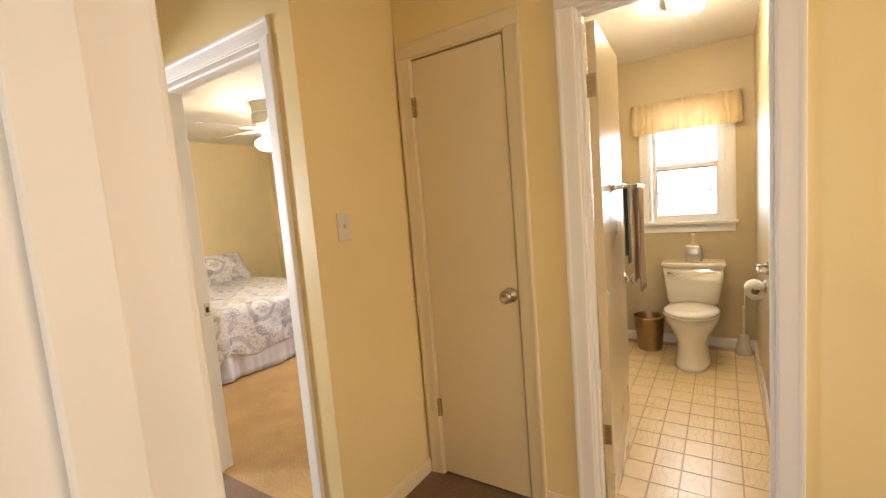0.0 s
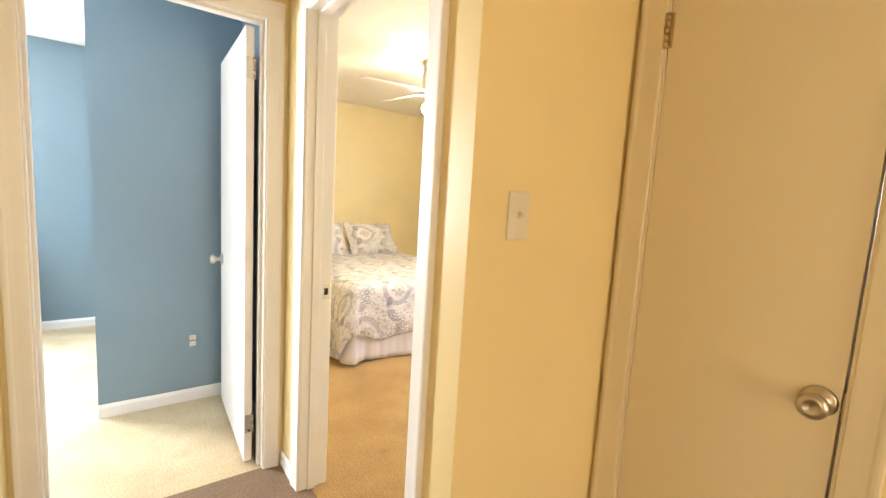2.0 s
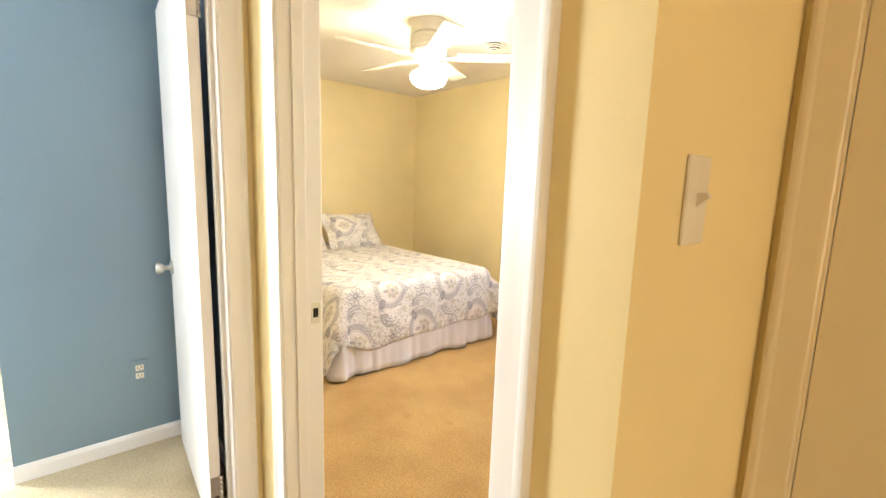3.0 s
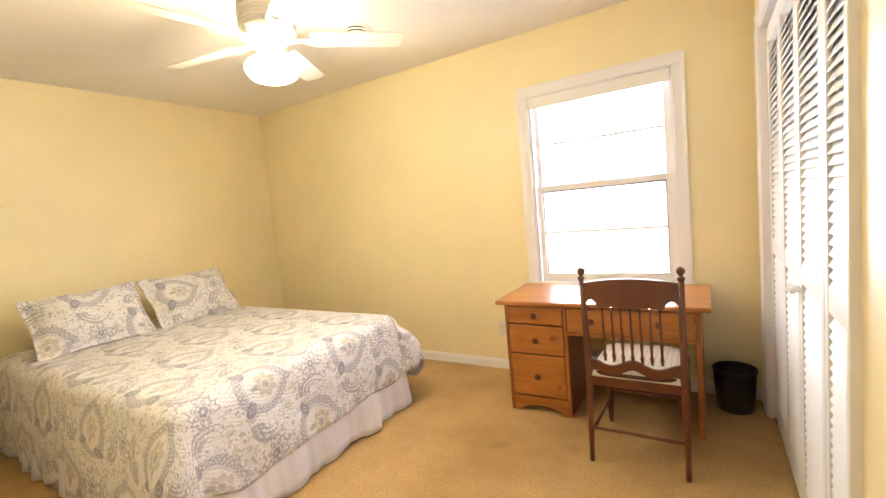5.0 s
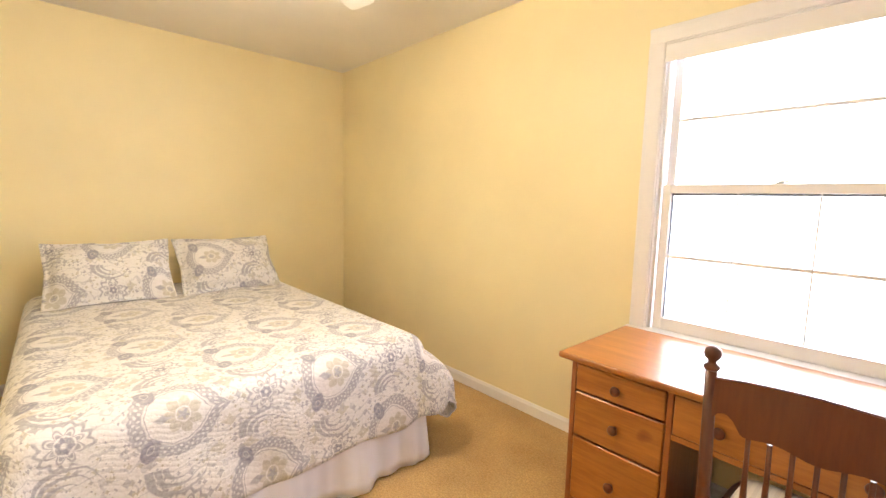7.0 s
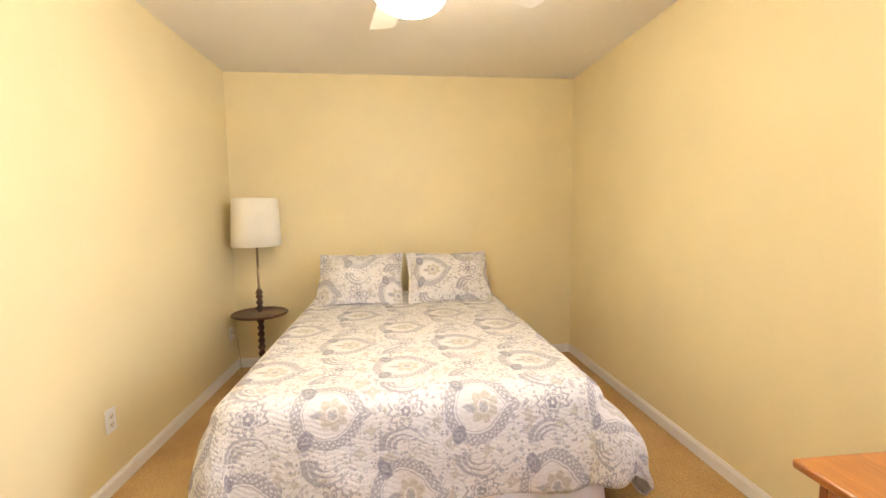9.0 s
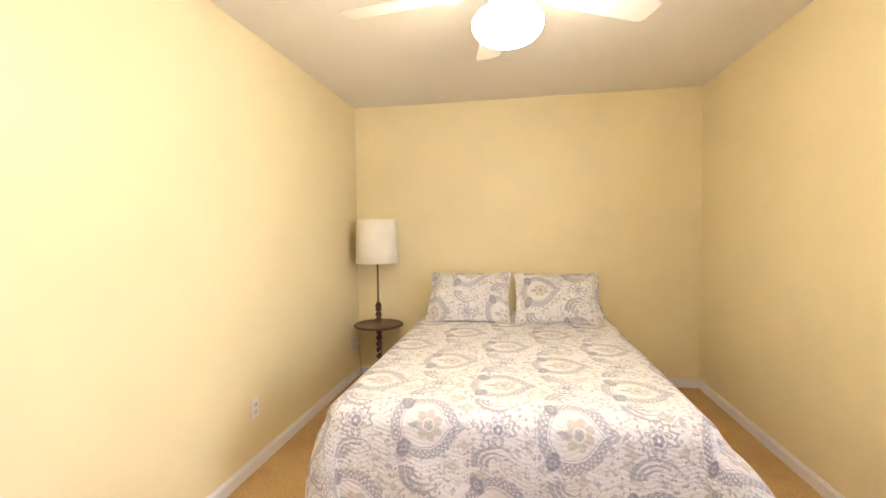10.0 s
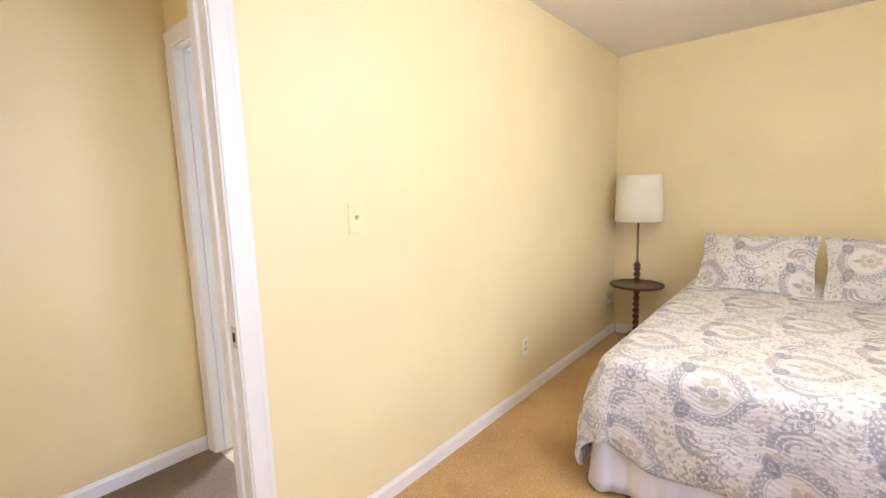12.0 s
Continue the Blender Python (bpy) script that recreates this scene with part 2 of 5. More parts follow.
BLUE_OPEN = (0.71, 1.472, 0, 2.04)
FRONT_DOOR = (0.19, 0.98, 0, DOOR)
CLOSET = (2.80, 4.36, 0, 2.03)

wall("wall_bedroom_north", "y", NORTH, 4.74, -5.35, -0.39, [YELLOW, OUTER], [cut(BED_WINDOW, 0.02)], "yellow painted bedroom wall with a sash window")
wall("wall_bedroom_west", "x", -5.35, HEAD, HALL_N, NORTH, [OUTER, YELLOW], [], "yellow painted wall behind the bed")
wall("wall_bedroom_south", "y", HALL_N, SOUTH, -2.145, SWITCH, [HALL_YELLOW, YELLOW], [cut(BED_DOOR)], "yellow wall with the bedroom doorway")
wall("wall_bedroom_south_far", "y", HALL_N, SOUTH, HEAD, -2.145, [BLUE, YELLOW], [], "wall between bedroom and blue room")
wall("wall_switch", "x", -0.925, SWITCH, SOUTH, LINEN + 0.12, [YELLOW, HALL_YELLOW], [], "short yellow hall wall with a light switch")
wall("wall_closet_front", "x", EAST, -0.93, 2.55, NORTH, [YELLOW, YELLOW], [cut(CLOSET)], "yellow wall framing the louvred closet")
wall("wall_closet_return", "y", 2.43, 2.55, EAST, -0.39, [YELLOW, YELLOW], [], "yellow end wall of the bedroom closet")
wall("wall_entry", "x", -0.925, SWITCH, LINEN + 0.12, 2.43, [YELLOW, YELLOW], [], "yellow wall beside the bedroom door")
wall("wall_linen", "y", LINEN, LINEN + 0.12, SWITCH, 2.0, [HALL_YELLOW, TAUPE], [cut(LINEN_DOOR), cut(BATH_DOOR)], "yellow hall wall with closet and bathroom doors")
wall("wall_bath_west", "x", -0.39, BATH_W, LINEN + 0.12, NORTH, [YELLOW, TAUPE], [], "tan painted bathroom wall")
wall("wall_bath_east", "x", BATH_E, BATH_E + 0.12, LINEN + 0.12, NORTH, [TAUPE, TAUPE], [], "tan painted bathroom wall with paper holder")
wall("wall_bath_north", "y", NORTH, 4.74, -0.39, BATH_E + 0.12, [TAUPE, OUTER], [cut(BATH_WINDOW, 0.02)], "tan painted bathroom wall with a window")
wall("wall_hall_south", "y", 0.50, HALL_S, BLUE_DOOR, 2.0, [HALL_YELLOW, HALL_YELLOW], [cut(FRONT_DOOR)], "yellow hall wall with a doorway")
# out of view; both openings are added for the hall and side fill lamps
wall("wall_hall_east", "x", 2.0, 2.12, -1.8, LINEN + 0.12, [HALL_YELLOW, OUTER], [(0.75, 2.02, 0, 2.1), (-1.35, -0.15, 0.8, 2.1)], "unseen yellow wall with openings for two added lamps")
wall("wall_blue_door", "x", -2.20, BLUE_DOOR, -2.3, HALL_N, [BLUE, HALL_YELLOW], [cut(BLUE_OPEN)], "wall with the blue room's doorway")
wall("wall_blue_closet", "x", -3.6, -3.01, 0.839, HALL_N, [BLUE, BLUE], [], "slate blue wall of the closet recess")
# the opening is added to let the west fill lamp in
wall("wall_blue_west", "x", -5.12, -5.0, -2.3, HALL_N, [OUTER, BLUE], [(-1.55, -0.35, 0.8, 2.1)], "blue painted far wall")
wall("wall_blue_south", "y", -2.42, -2.3, -5.12, -2.08, [OUTER, BLUE], [(-4.5, -2.7, 0.8, 2.1)], "blue painted wall with a window opening")
# unseen wall, pierced only for the front fill lamp
wall("wall_front_south", "y", -1.92, -1.8, -2.08, 2.12, [OUTER, HALL_YELLOW], [(0.2, 1.6, 0.8, 2.1)], "plain unseen wall with an opening for the added front lamp")


def slab(name, x0, x1, y0, y1, z0, z1, mat, label, category):
    bm = bmesh.new()
    box(bm, x0, x1, y0, y1, z0, z1)
    return setting(name, bm, mat, label, category)


slab("floor_bedroom", -5.35, -0.90, 1.62, 4.74, -0.12, 0.0, TAN_CARPET, "tan cut-pile carpet, slightly worn", "carpet")
slab("floor_closet", -0.90, -0.39, LINEN + 0.12, 4.74, -0.12, 0.0, TAN_CARPET, "tan carpet inside the closet", "carpet")
slab("floor_hall", -2.10, 2.12, -1.92, 1.62, -0.12, 0.0, BROWN_CARPET, "dark brown hall carpet", "carpet")
slab("floor_hall_alcove", SWITCH - 0.1, 2.12, 1.62, 2.20, -0.12, 0.0, BROWN_CARPET, "dark brown hall carpet by the closet", "carpet")
slab("floor_blue_room", -5.12, -2.10, -2.42, 1.62, -0.12, 0.0, BEIGE_CARPET, "pale beige carpet", "carpet")
slab("ceiling_bedroom", -5.35, -0.39, 1.62, 4.74, CEIL, CEIL + 0.1, CEILING, "off-white painted ceiling", "ceiling")
slab("ceiling_hall", -2.135, 2.12, -1.92, 1.62, CEIL, CEIL + 0.1, CEILING, "off-white hall ceiling", "ceiling")
slab("ceiling_alcove", -0.39, 2.12, 1.62, 4.74, CEIL, CEIL + 0.1, CEILING, "off-white bathroom ceiling", "ceiling")
slab("ceiling_blue_room", -5.12, -2.135, -2.42, 1.62, CEIL, CEIL + 0.1, CEILING, "white ceiling", "ceiling")
slab("floor_bath", -0.39, BATH_E + 0.12, 2.20, 4.74, -0.12, -0.004, plain("vinyl_joint", (0.56, 0.37, 0.16), 0.35), "cream vinyl tile floor with printed flourishes", "floor")
slab("ground", -300, 300, 4.9, 300, -0.6, -0.5, plain("lawn", (0.09, 0.12, 0.05), 0.9), "grass outside", "ground")
slab("backdrop", -9, 6, 9.0, 9.05, -0.5, 7, DAYLIGHT, "overexposed daylight outside", "backdrop")


# ---- trim, doors and windows ----
MOULD = [(0, 0), (0, 0.008), (0.003, 0.0105), (0.010, 0.0115), (0.034, 0.0135), (0.048, 0.0155), (0.054, 0.0180), (0.060, 0.0190), (0.066, 0.0185), (0.068, 0.0165), (0.068, 0)]


def casing_leg(axis, plane, out, edge, way, z0, z1):
    """A moulded board standing beside an opening; out: +1 or -1 away from the wall, way: away from the opening."""
    pts = [(edge + way * a, plane + out * b) for a, b in MOULD]
    return prism(pts if axis == "y" else [(b, a) for a, b in pts], z1 - z0, "z", z0)


def casing_head(axis, plane, out, lo, hi, z):
    return prism([(plane + out * b, z + a) for a, b in MOULD], hi - lo, {"y": "x", "x": "y"}[axis], lo)


def trim_opening(ob, axis, a, b, hole, sides, mat, bottom=0.0, stop=None):
    """Jambs in the opening through the wall a..b, with moulded casings on the given sides (-1: a, +1: b)."""
    lo, hi, z0, z1 = hole

    def block(u0, u1, d0, d1, za, zb):
        return soft_box(u0, u1, d0, d1, za, zb, 0.0015) if axis == "y" else soft_box(d0, d1, u0, u1, za, zb, 0.0015)
    part("jamb", block(lo - 0.02, lo, a - 0.003, b + 0.003, bottom, z1 + 0.02), mat, ob)
    part("jamb", block(hi, hi + 0.02, a - 0.003, b + 0.003, bottom, z1 + 0.02), mat, ob)
    part("head_jamb", block(lo, hi, a - 0.003, b + 0.003, z1, z1 + 0.02), mat, ob)
    if stop:
        part("door_stop", block(lo, lo + 0.011, *stop, bottom, z1), mat, ob)
        part("door_stop", block(hi - 0.011, hi, *stop, bottom, z1), mat, ob)
        part("door_stop", block(lo + 0.011, hi - 0.011, *stop, z1 - 0.011, z1), mat, ob)
    for s in sides:
        plane = a if s < 0 else b
        part("casing", casing_leg(axis, plane, s, lo - 0.006, -1, bottom, z1 + 0.006), mat, ob)
        part("casing", casing_leg(axis, plane, s, hi + 0.006, 1, bottom, z1 + 0.006), mat, ob)
        part("head_casing", casing_head(axis, plane, s, lo - 0.074, hi + 0.074, z1 + 0.006), mat, ob)


def round_knob(parent, place, turn, mat, size=1.0):
    """A round door knob on its rose, standing out along local y."""
    k = lathe([(0.0, 0.0), (0.032, 0.0), (0.033, 0.004), (0.028, 0.009), (0.013, 0.012), (0.011, 0.028), (0.014, 0.034), (0.024, 0.040), (0.0285, 0.050), (0.0275, 0.060), (0.020, 0.067), (0.012, 0.0665), (0.010, 0.064), (0.0, 0.064)], 28)
    ob = part("door_knob", k, mat, parent, "round metal knob with a rose")
    ob.matrix_basis = pose(*place, -90, 0, 0) @ Matrix.Scale(size, 4) if turn == 0 else pose(*place, 90, 0, 0) @ Matrix.Scale(size, 4)
    return ob


def hinge(parent, x, y, z, mat, side=1):
    """A butt hinge: knuckled barrel and one leaf let into the wood."""
    bm = bmesh.new()
    for k in range(5):
        add(bm, lathe([(0.0, 0), (0.0065, 0.0), (0.0065, 0.0172), (0.0, 0.0172)], 10, (x, y, z + 0.018 * k)))
    add(bm, soft_box(x - 0.0015, x + 0.0015, min(y, y + side * 0.034), max(y, y + side * 0.034), z, z + 0.09, 0.0006, 1))
    return part("hinge", bm, mat, parent, "steel butt hinge")


def slab_door(parent, width, height, mat, at, turn, label):
    """A flush door leaf, hinge edge at the origin, running along local x, 35 mm thick towards +y."""
    leaf = part("leaf", soft_box(0.003, width, 0.0, 0.035, 0.012, height, 0.002), mat, parent, label)
    leaf.matrix_basis = pose(*at, 0, 0, turn)
    return leaf


STEEL = metal("hinge_steel", (0.62, 0.60, 0.57), 0.28)

# bedroom doorway
d = thing("door_1", "white moulded door frame of the bedroom doorway", "door frame", kind="structure")
trim_opening(d, "y", HALL_N, SOUTH, BED_DOOR, (-1, 1), WHITE, 0.0, (1.600, 1.635))
strike = soft_box(-1.8392, -1.8365, 1.650, 1.682, 0.865, 0.935, 0.0008, 1)
part("strike_plate", strike, STEEL, d, "steel strike plate")
# a thin black sheet on the plate paints the hole's shade
part("strike_hole", soft_box(-1.8368, -1.8358, 1.657, 1.674, 0.885, 0.915, 0.0003, 1), GAP_SHADE, d)

# blue room's doorway, its leaf swung right open
d = thing("door_2", "white slab door standing open into the blue room", "door", kind="structure")
trim_opening(d, "x", -2.20, BLUE_DOOR, BLUE_OPEN, (-1, 1), WHITE, 0.0, (-2.160, -2.125))
leaf = slab_door(d, 0.755, 2.02, WHITE, (-2.165, 1.444, 0), 177.6, "flush white door leaf")
round_knob(leaf, (0.695, 0.035, 0.90), 0, STEEL)
for z in (0.16, 1.80):
    hinge(leaf, -0.004, 0.0, z, STEEL, 1)
    part("hinge_plate", soft_box(-2.198, -2.163, 1.468, 1.4725, z, z + 0.09, 0.0006, 1), STEEL, d, "steel hinge plate")

# linen closet
d = thing("door_3", "closed cream slab door of the linen closet", "door", kind="structure")
trim_opening(d, "y", LINEN, LINEN + 0.12, LINEN_DOOR, (-1,), CREAM)
leaf = slab_door(d, LINEN_DOOR[1] - LINEN_DOOR[0] - 0.004, 2.022, CREAM, (LINEN_DOOR[0] - 0.002, LINEN + 0.002, 0), 0, "flush cream door leaf")
round_knob(leaf, (0.425, 0.0, 0.945), 1, NICKEL, 1.0)
part("latch", soft_box(0.4625, 0.4668, -0.0015, 0.010, 0.915, 0.975, 0.0005, 1), BRASS, leaf)
for z in (0.31, 1.77):
    bm = bmesh.new()
    for k in range(5):
        add(bm, lathe([(0.0, 0), (0.007, 0.0), (0.007, 0.0172), (0.0, 0.0172)], 10, (0.0, -0.009, z + 0.018 * k)))
    add(bm, soft_box(-0.004, 0.014, -0.004, -0.0005, z, z + 0.09, 0.0006, 1))
    part("hinge", bm, BRASS, leaf, "worn brass butt hinge")

# bathroom door, open against the tan wall
d = thing("door_4", "cream bathroom door standing open, towel bar on its face", "door", kind="structure")
trim_opening(d, "y", LINEN, LINEN + 0.12, BATH_DOOR, (-1, 1), WHITE, 0.0, (2.196, 2.231))
BATH_LEAF = painted("gloss_cream_paint", (0.70, 0.58, 0.38), 0.28, 60, 0.05, 0.03)
leaf = slab_door(d, 0.575, 2.018, BATH_LEAF, (0.081, 2.284, 0), 93.0, "glossy cream door leaf")
knob = round_knob(leaf, (0.515, 0.0, 0.90), 1, CHROME)
for z in (0.28, 1.73):
    bm = bmesh.new()
    for k in range(5):
        add(bm, lathe([(0.0, 0), (0.007, 0.0), (0.007, 0.0172), (0.0, 0.0172)], 10, (-0.004, 0.037, z + 0.018 * k)))
    add(bm, soft_box(-0.001, 0.0028, 0.004, 0.034, z, z + 0.09, 0.0006, 1))
    part("hinge", bm, BRASS, leaf, "worn brass butt hinge")
    part("hinge_plate", soft_box(0.0425, 0.0455, 2.234, 2.274, z, z + 0.09, 0.0006, 1), BRASS, d)

# doorway in which the walk starts
d = thing("door_5", "white moulded frame of the doorway off the hall", "door frame", kind="structure")
trim_opening(d, "y", 0.50, HALL_S, FRONT_DOOR, (-1, 1), WHITE, 0.0, (0.545, 0.58))


# baseboards
def baseboard(axis, plane, out, lo, hi, mat=WHITE, h=0.075):
    prof = [(0, 0), (0, h), (0.004, h), (0.009, h - 0.012), (0.012, h - 0.018), (0.012, 0)]
    pts = [(plane + out * t, z) for t, z in prof]
    bm = prism(pts, hi - lo, "y" if axis == "x" else "x", lo)
    return setting("baseboard", bm, mat, "white painted baseboard", "baseboard")


baseboard("y", NORTH, -1, HEAD, EAST)
baseboard("x", HEAD, 1, SOUTH, NORTH - 0.012)
baseboard("y", SOUTH, 1, HEAD + 0.012, BED_DOOR[0] - 0.075)
baseboard("x", EAST, -1, 4.436, NORTH - 0.012)
baseboard("x", -0.925, -1, SOUTH, 2.43)
baseboard("x", SWITCH, 1, HALL_N, LINEN - 0.001, CREAM)
baseboard("y", HALL_N, -1, BED_DOOR[1] + 0.075, SWITCH + 0.012, CREAM)
baseboard("y", HALL_N, -1, BLUE_DOOR, BED_DOOR[0] - 0.075)
baseboard("y", LINEN, -1, LINEN_DOOR[1] + 0.075, BATH_DOOR[0] - 0.075, CREAM)
baseboard("y", LINEN, -1, BATH_DOOR[1] + 0.075, 2.0, CREAM)
baseboard("y", HALL_S, 1, BLUE_DOOR, FRONT_DOOR[0] - 0.075)
baseboard("y", HALL_S, 1, FRONT_DOOR[1] + 0.075, 2.0)
baseboard("x", -3.01, 1, 0.839, HALL_N)
baseboard("x", -5.0, 1, -2.3, HALL_N)
baseboard("y", HALL_N, -1, -2.998, -2.20)
baseboard("y", NORTH, -1, BATH_W, BATH_E, WHITE, 0.08)
baseboard("x", BATH_W, 1, 2.27, NORTH - 0.012, WHITE, 0.08)
baseboard("x", BATH_E, -1, 2.27, NORTH - 0.012, WHITE, 0.08)


GASKET = plain("grey_gasket", (0.10, 0.11, 0.13), 0.6)


def sash(parent, name, x0, x1, y0, y1, z0, z1, wide, bars, foot=0.0):
    """A glazed sash: two stiles, two rails, thin bars, a pane."""
    s = part(name, soft_box(x0, x0 + wide, y0, y1, z0, z1, 0.003), WHITE, parent)
    part("stile", soft_box(x1 - wide, x1, y0, y1, z0, z1, 0.003), WHITE, s)
    part("rail", soft_box(x0 + wide, x1 - wide, y0 + 0.001, y1 - 0.001, z0, z0 + wide + foot, 0.003), WHITE, s)
    part("rail", soft_box(x0 + wide, x1 - wide, y0 + 0.001, y1 - 0.001, z1 - wide, z1, 0.003), WHITE, s)
    mid = (y0 + y1) / 2
    for k in range(bars):
        z = z0 + wide + foot + (z1 - z0 - 2 * wide - foot) * (k + 1) / (bars + 1)
        part("glazing_bar", soft_box(x0 + wide, x1 - wide, mid - 0.014, mid - 0.006, z - 0.007, z + 0.007, 0.001, 1), WHITE, s)
        if foot:
            for u in (1, 2):
                x = x0 + wide + (x1 - x0 - 2 * wide) * u / 3
                part("glazing_bar", soft_box(x - 0.0028, x + 0.0028, mid - 0.0138, mid - 0.0062, z0 + wide + foot, z1 - wide, 0.001, 1), WHITE, s)
    if foot:
        for g0, g1, h0, h1 in ((x0 + wide, x0 + wide + 0.007, z0 + wide + foot, z1 - wide), (x1 - wide - 0.007, x1 - wide, z0 + wide + foot, z1 - wide), (x0 + wide, x1 - wide, z1 - wide - 0.010, z1 - wide)):
            part("gasket", soft_box(g0, g1, mid + 0.004, mid + 0.012, h0, h1, 0.001, 1), GASKET, s)
    pane = part("pane", soft_box(x0 + wide - 0.004, x1 - wide + 0.004, mid - 0.002, mid + 0.002, z0 + wide + foot - 0.004, z1 - wide + 0.004, 0.0005, 1), GLASS, s)
    pane.visible_shadow = False
    return s


def sash_window(name, hole, meet, label, stool=True):
    x0, x1, z0, z1 = hole
    w = thing(name, label, "window", kind="structure")
    for u0, u1 in ((x0 - 0.02, x0), (x1, x1 + 0.02)):
        part("window_jamb", soft_box(u0, u1, NORTH - 0.003, 4.743, z0 - 0.02, z1 + 0.02, 0.002), WHITE, w)
    part("window_head", soft_box(x0, x1, NORTH - 0.003, 4.743, z1, z1 + 0.02, 0.002), WHITE, w)
    part("window_bed", soft_box(x0, x1, NORTH - 0.003, 4.76, z0 - 0.02, z0, 0.002), WHITE, w)
    part("window_casing", casing_leg("y", NORTH, -1, x0 - 0.006, -1, z0, z1 + 0.006), WHITE, w)
    part("window_casing", casing_leg("y", NORTH, -1, x1 + 0.006, 1, z0, z1 + 0.006), WHITE, w)
    part("window_casing", casing_head("y", NORTH, -1, x0 - 0.074, x1 + 0.074, z1 + 0.006), WHITE, w)
    part("window_sill", soft_box(x0 - 0.09, x1 + 0.09, 4.545, 4.62, z0 - 0.022, z0 + 0.004, 0.006, 3), WHITE, w)
    part("apron", soft_box(x0 - 0.07, x1 + 0.07, 4.575, NORTH, z0 - 0.085, z0 - 0.022, 0.004), WHITE, w)
    sash(w, "lower_sash", x0 + 0.012, x1 - 0.012, 4.625, 4.658, z0 + 0.002, meet + 0.018, 0.038, 1, 0.02)
    sash(w, "upper_sash", x0 + 0.012, x1 - 0.012, 4.664, 4.697, meet - 0.018, z1, 0.038, 1)
    for u0, u1 in ((x0, x0 + 0.012), (x1 - 0.012, x1)):
        part("stop_bead", soft_box(u0, u1, 4.606, 4.624, z0, z1, 0.003), WHITE, w)
    latch = lathe([(0, 0), (0.016, 0), (0.015, 0.006), (0.007, 0.010), (0, 0.011)], 14, ((x0 + x1) / 2, 4.650, meet + 0.018))
    part("sash_lock", add(latch, soft_box((x0 + x1) / 2 - 0.004, (x0 + x1) / 2 + 0.030, 4.644, 4.652, meet + 0.024, meet + 0.031, 0.001, 1)), STEEL, w)
    return w


sash_window("window_1", BED_WINDOW, 1.356, "white double-hung bedroom window, bright daylight behind")
sash_window("window_2", BATH_WINDOW, 1.515, "small white double-hung bathroom window")

# roller blind wound up at the head of the bedroom window
b = thing("roller_blind", "white roller blind wound up at the window's head", "blind")
part("roll", tube([(BED_WINDOW[0] + 0.016, 4.604, 1.962), (BED_WINDOW[1] - 0.016, 4.604, 1.962)], 0.022, 20), WHITE, b)
part("fascia", soft_box(BED_WINDOW[0] + 0.004, BED_WINDOW[1] - 0.004, 4.572, 4.580, 1.912, 1.988, 0.003), WHITE, b)
for x in (BED_WINDOW[0] + 0.002, BED_WINDOW[1] - 0.012):
    part("bracket", soft_box(x, x + 0.010, 4.580, 4.622, 1.930, 1.988, 0.002), STEEL, b)

# louvred folding closet doors
c = thing("door_6", "white louvred bifold closet doors, closed", "closet door", kind="structure")
trim_opening(c, "x", EAST, -0.93, CLOSET, (-1,), WHITE)
LOUVRE = painted("white_louvre_paint", (0.82, 0.81, 0.80), 0.35, 60, 0.05, 0.02)
slat_bm = prism([(-0.0130, -0.0230), (-0.0112, -0.0250), (0.0120, 0.0230), (0.0102, 0.0250)], 0.300, "y", -0.150)
slat_mesh = bpy.data.meshes.new("slat")
slat_bm.to_mesh(slat_mesh)
slat_bm.free()
slat_mesh.materials.append(LOUVRE)
PANEL = (CLOSET[1] - CLOSET[0]) / 4
for k in range(4):
    y0, y1 = CLOSET[0] + PANEL * k + 0.002, CLOSET[0] + PANEL * (k + 1) - 0.002
    x0, x1 = -1.005, -0.975
    p = part("folding_panel", soft_box(x0, x1, y0, y0 + 0.042, 0.015, 2.015, 0.003), LOUVRE, c)
    part("stile", soft_box(x0, x1, y1 - 0.042, y1, 0.015, 2.015, 0.003), LOUVRE, p)
    for z0, z1 in ((0.015, 0.13), (0.905, 0.975), (1.94, 2.015)):
        part("rail", soft_box(x0 + 0.001, x1 - 0.001, y0 + 0.042, y1 - 0.042, z0, z1, 0.003), LOUVRE, p)
    # white sheet added behind the slats so their gaps do not go dark
    part("added_backing", soft_box(x1 - 0.0035, x1 - 0.0008, y0 + 0.040, y1 - 0.040, 0.12, 1.95, 0.0005, 1), LOUVRE, p)
    for za, zb, count in ((0.145, 0.905, 25), (0.985, 1.925, 31)):
        for i in range(count):
            s = new("slat", slat_mesh)
            s.parent = p
            s.matrix_basis = Matrix.Translation(((x0 + x1) / 2, (y0 + y1) / 2, za + (zb - za) * (i + 0.5) / count))
    if k in (1, 2):
        yk = y1 - 0.021 if k == 1 else y0 + 0.021
        kb = part("pull_knob", lathe([(0, 0), (0.009, 0), (0.008, 0.012), (0.016, 0.020), (0.015, 0.028), (0.006, 0.033), (0, 0.033)], 18), LOUVRE, p)
        kb.matrix_basis = pose(x0, yk, 0.88, 0, -90, 0)


part("pivot_bracket", soft_box(-1.008, -0.975, CLOSET[1] - 0.055, CLOSET[1], 0.0, 0.012, 0.002), GASKET, c, "dark floor pivot of the folding door")


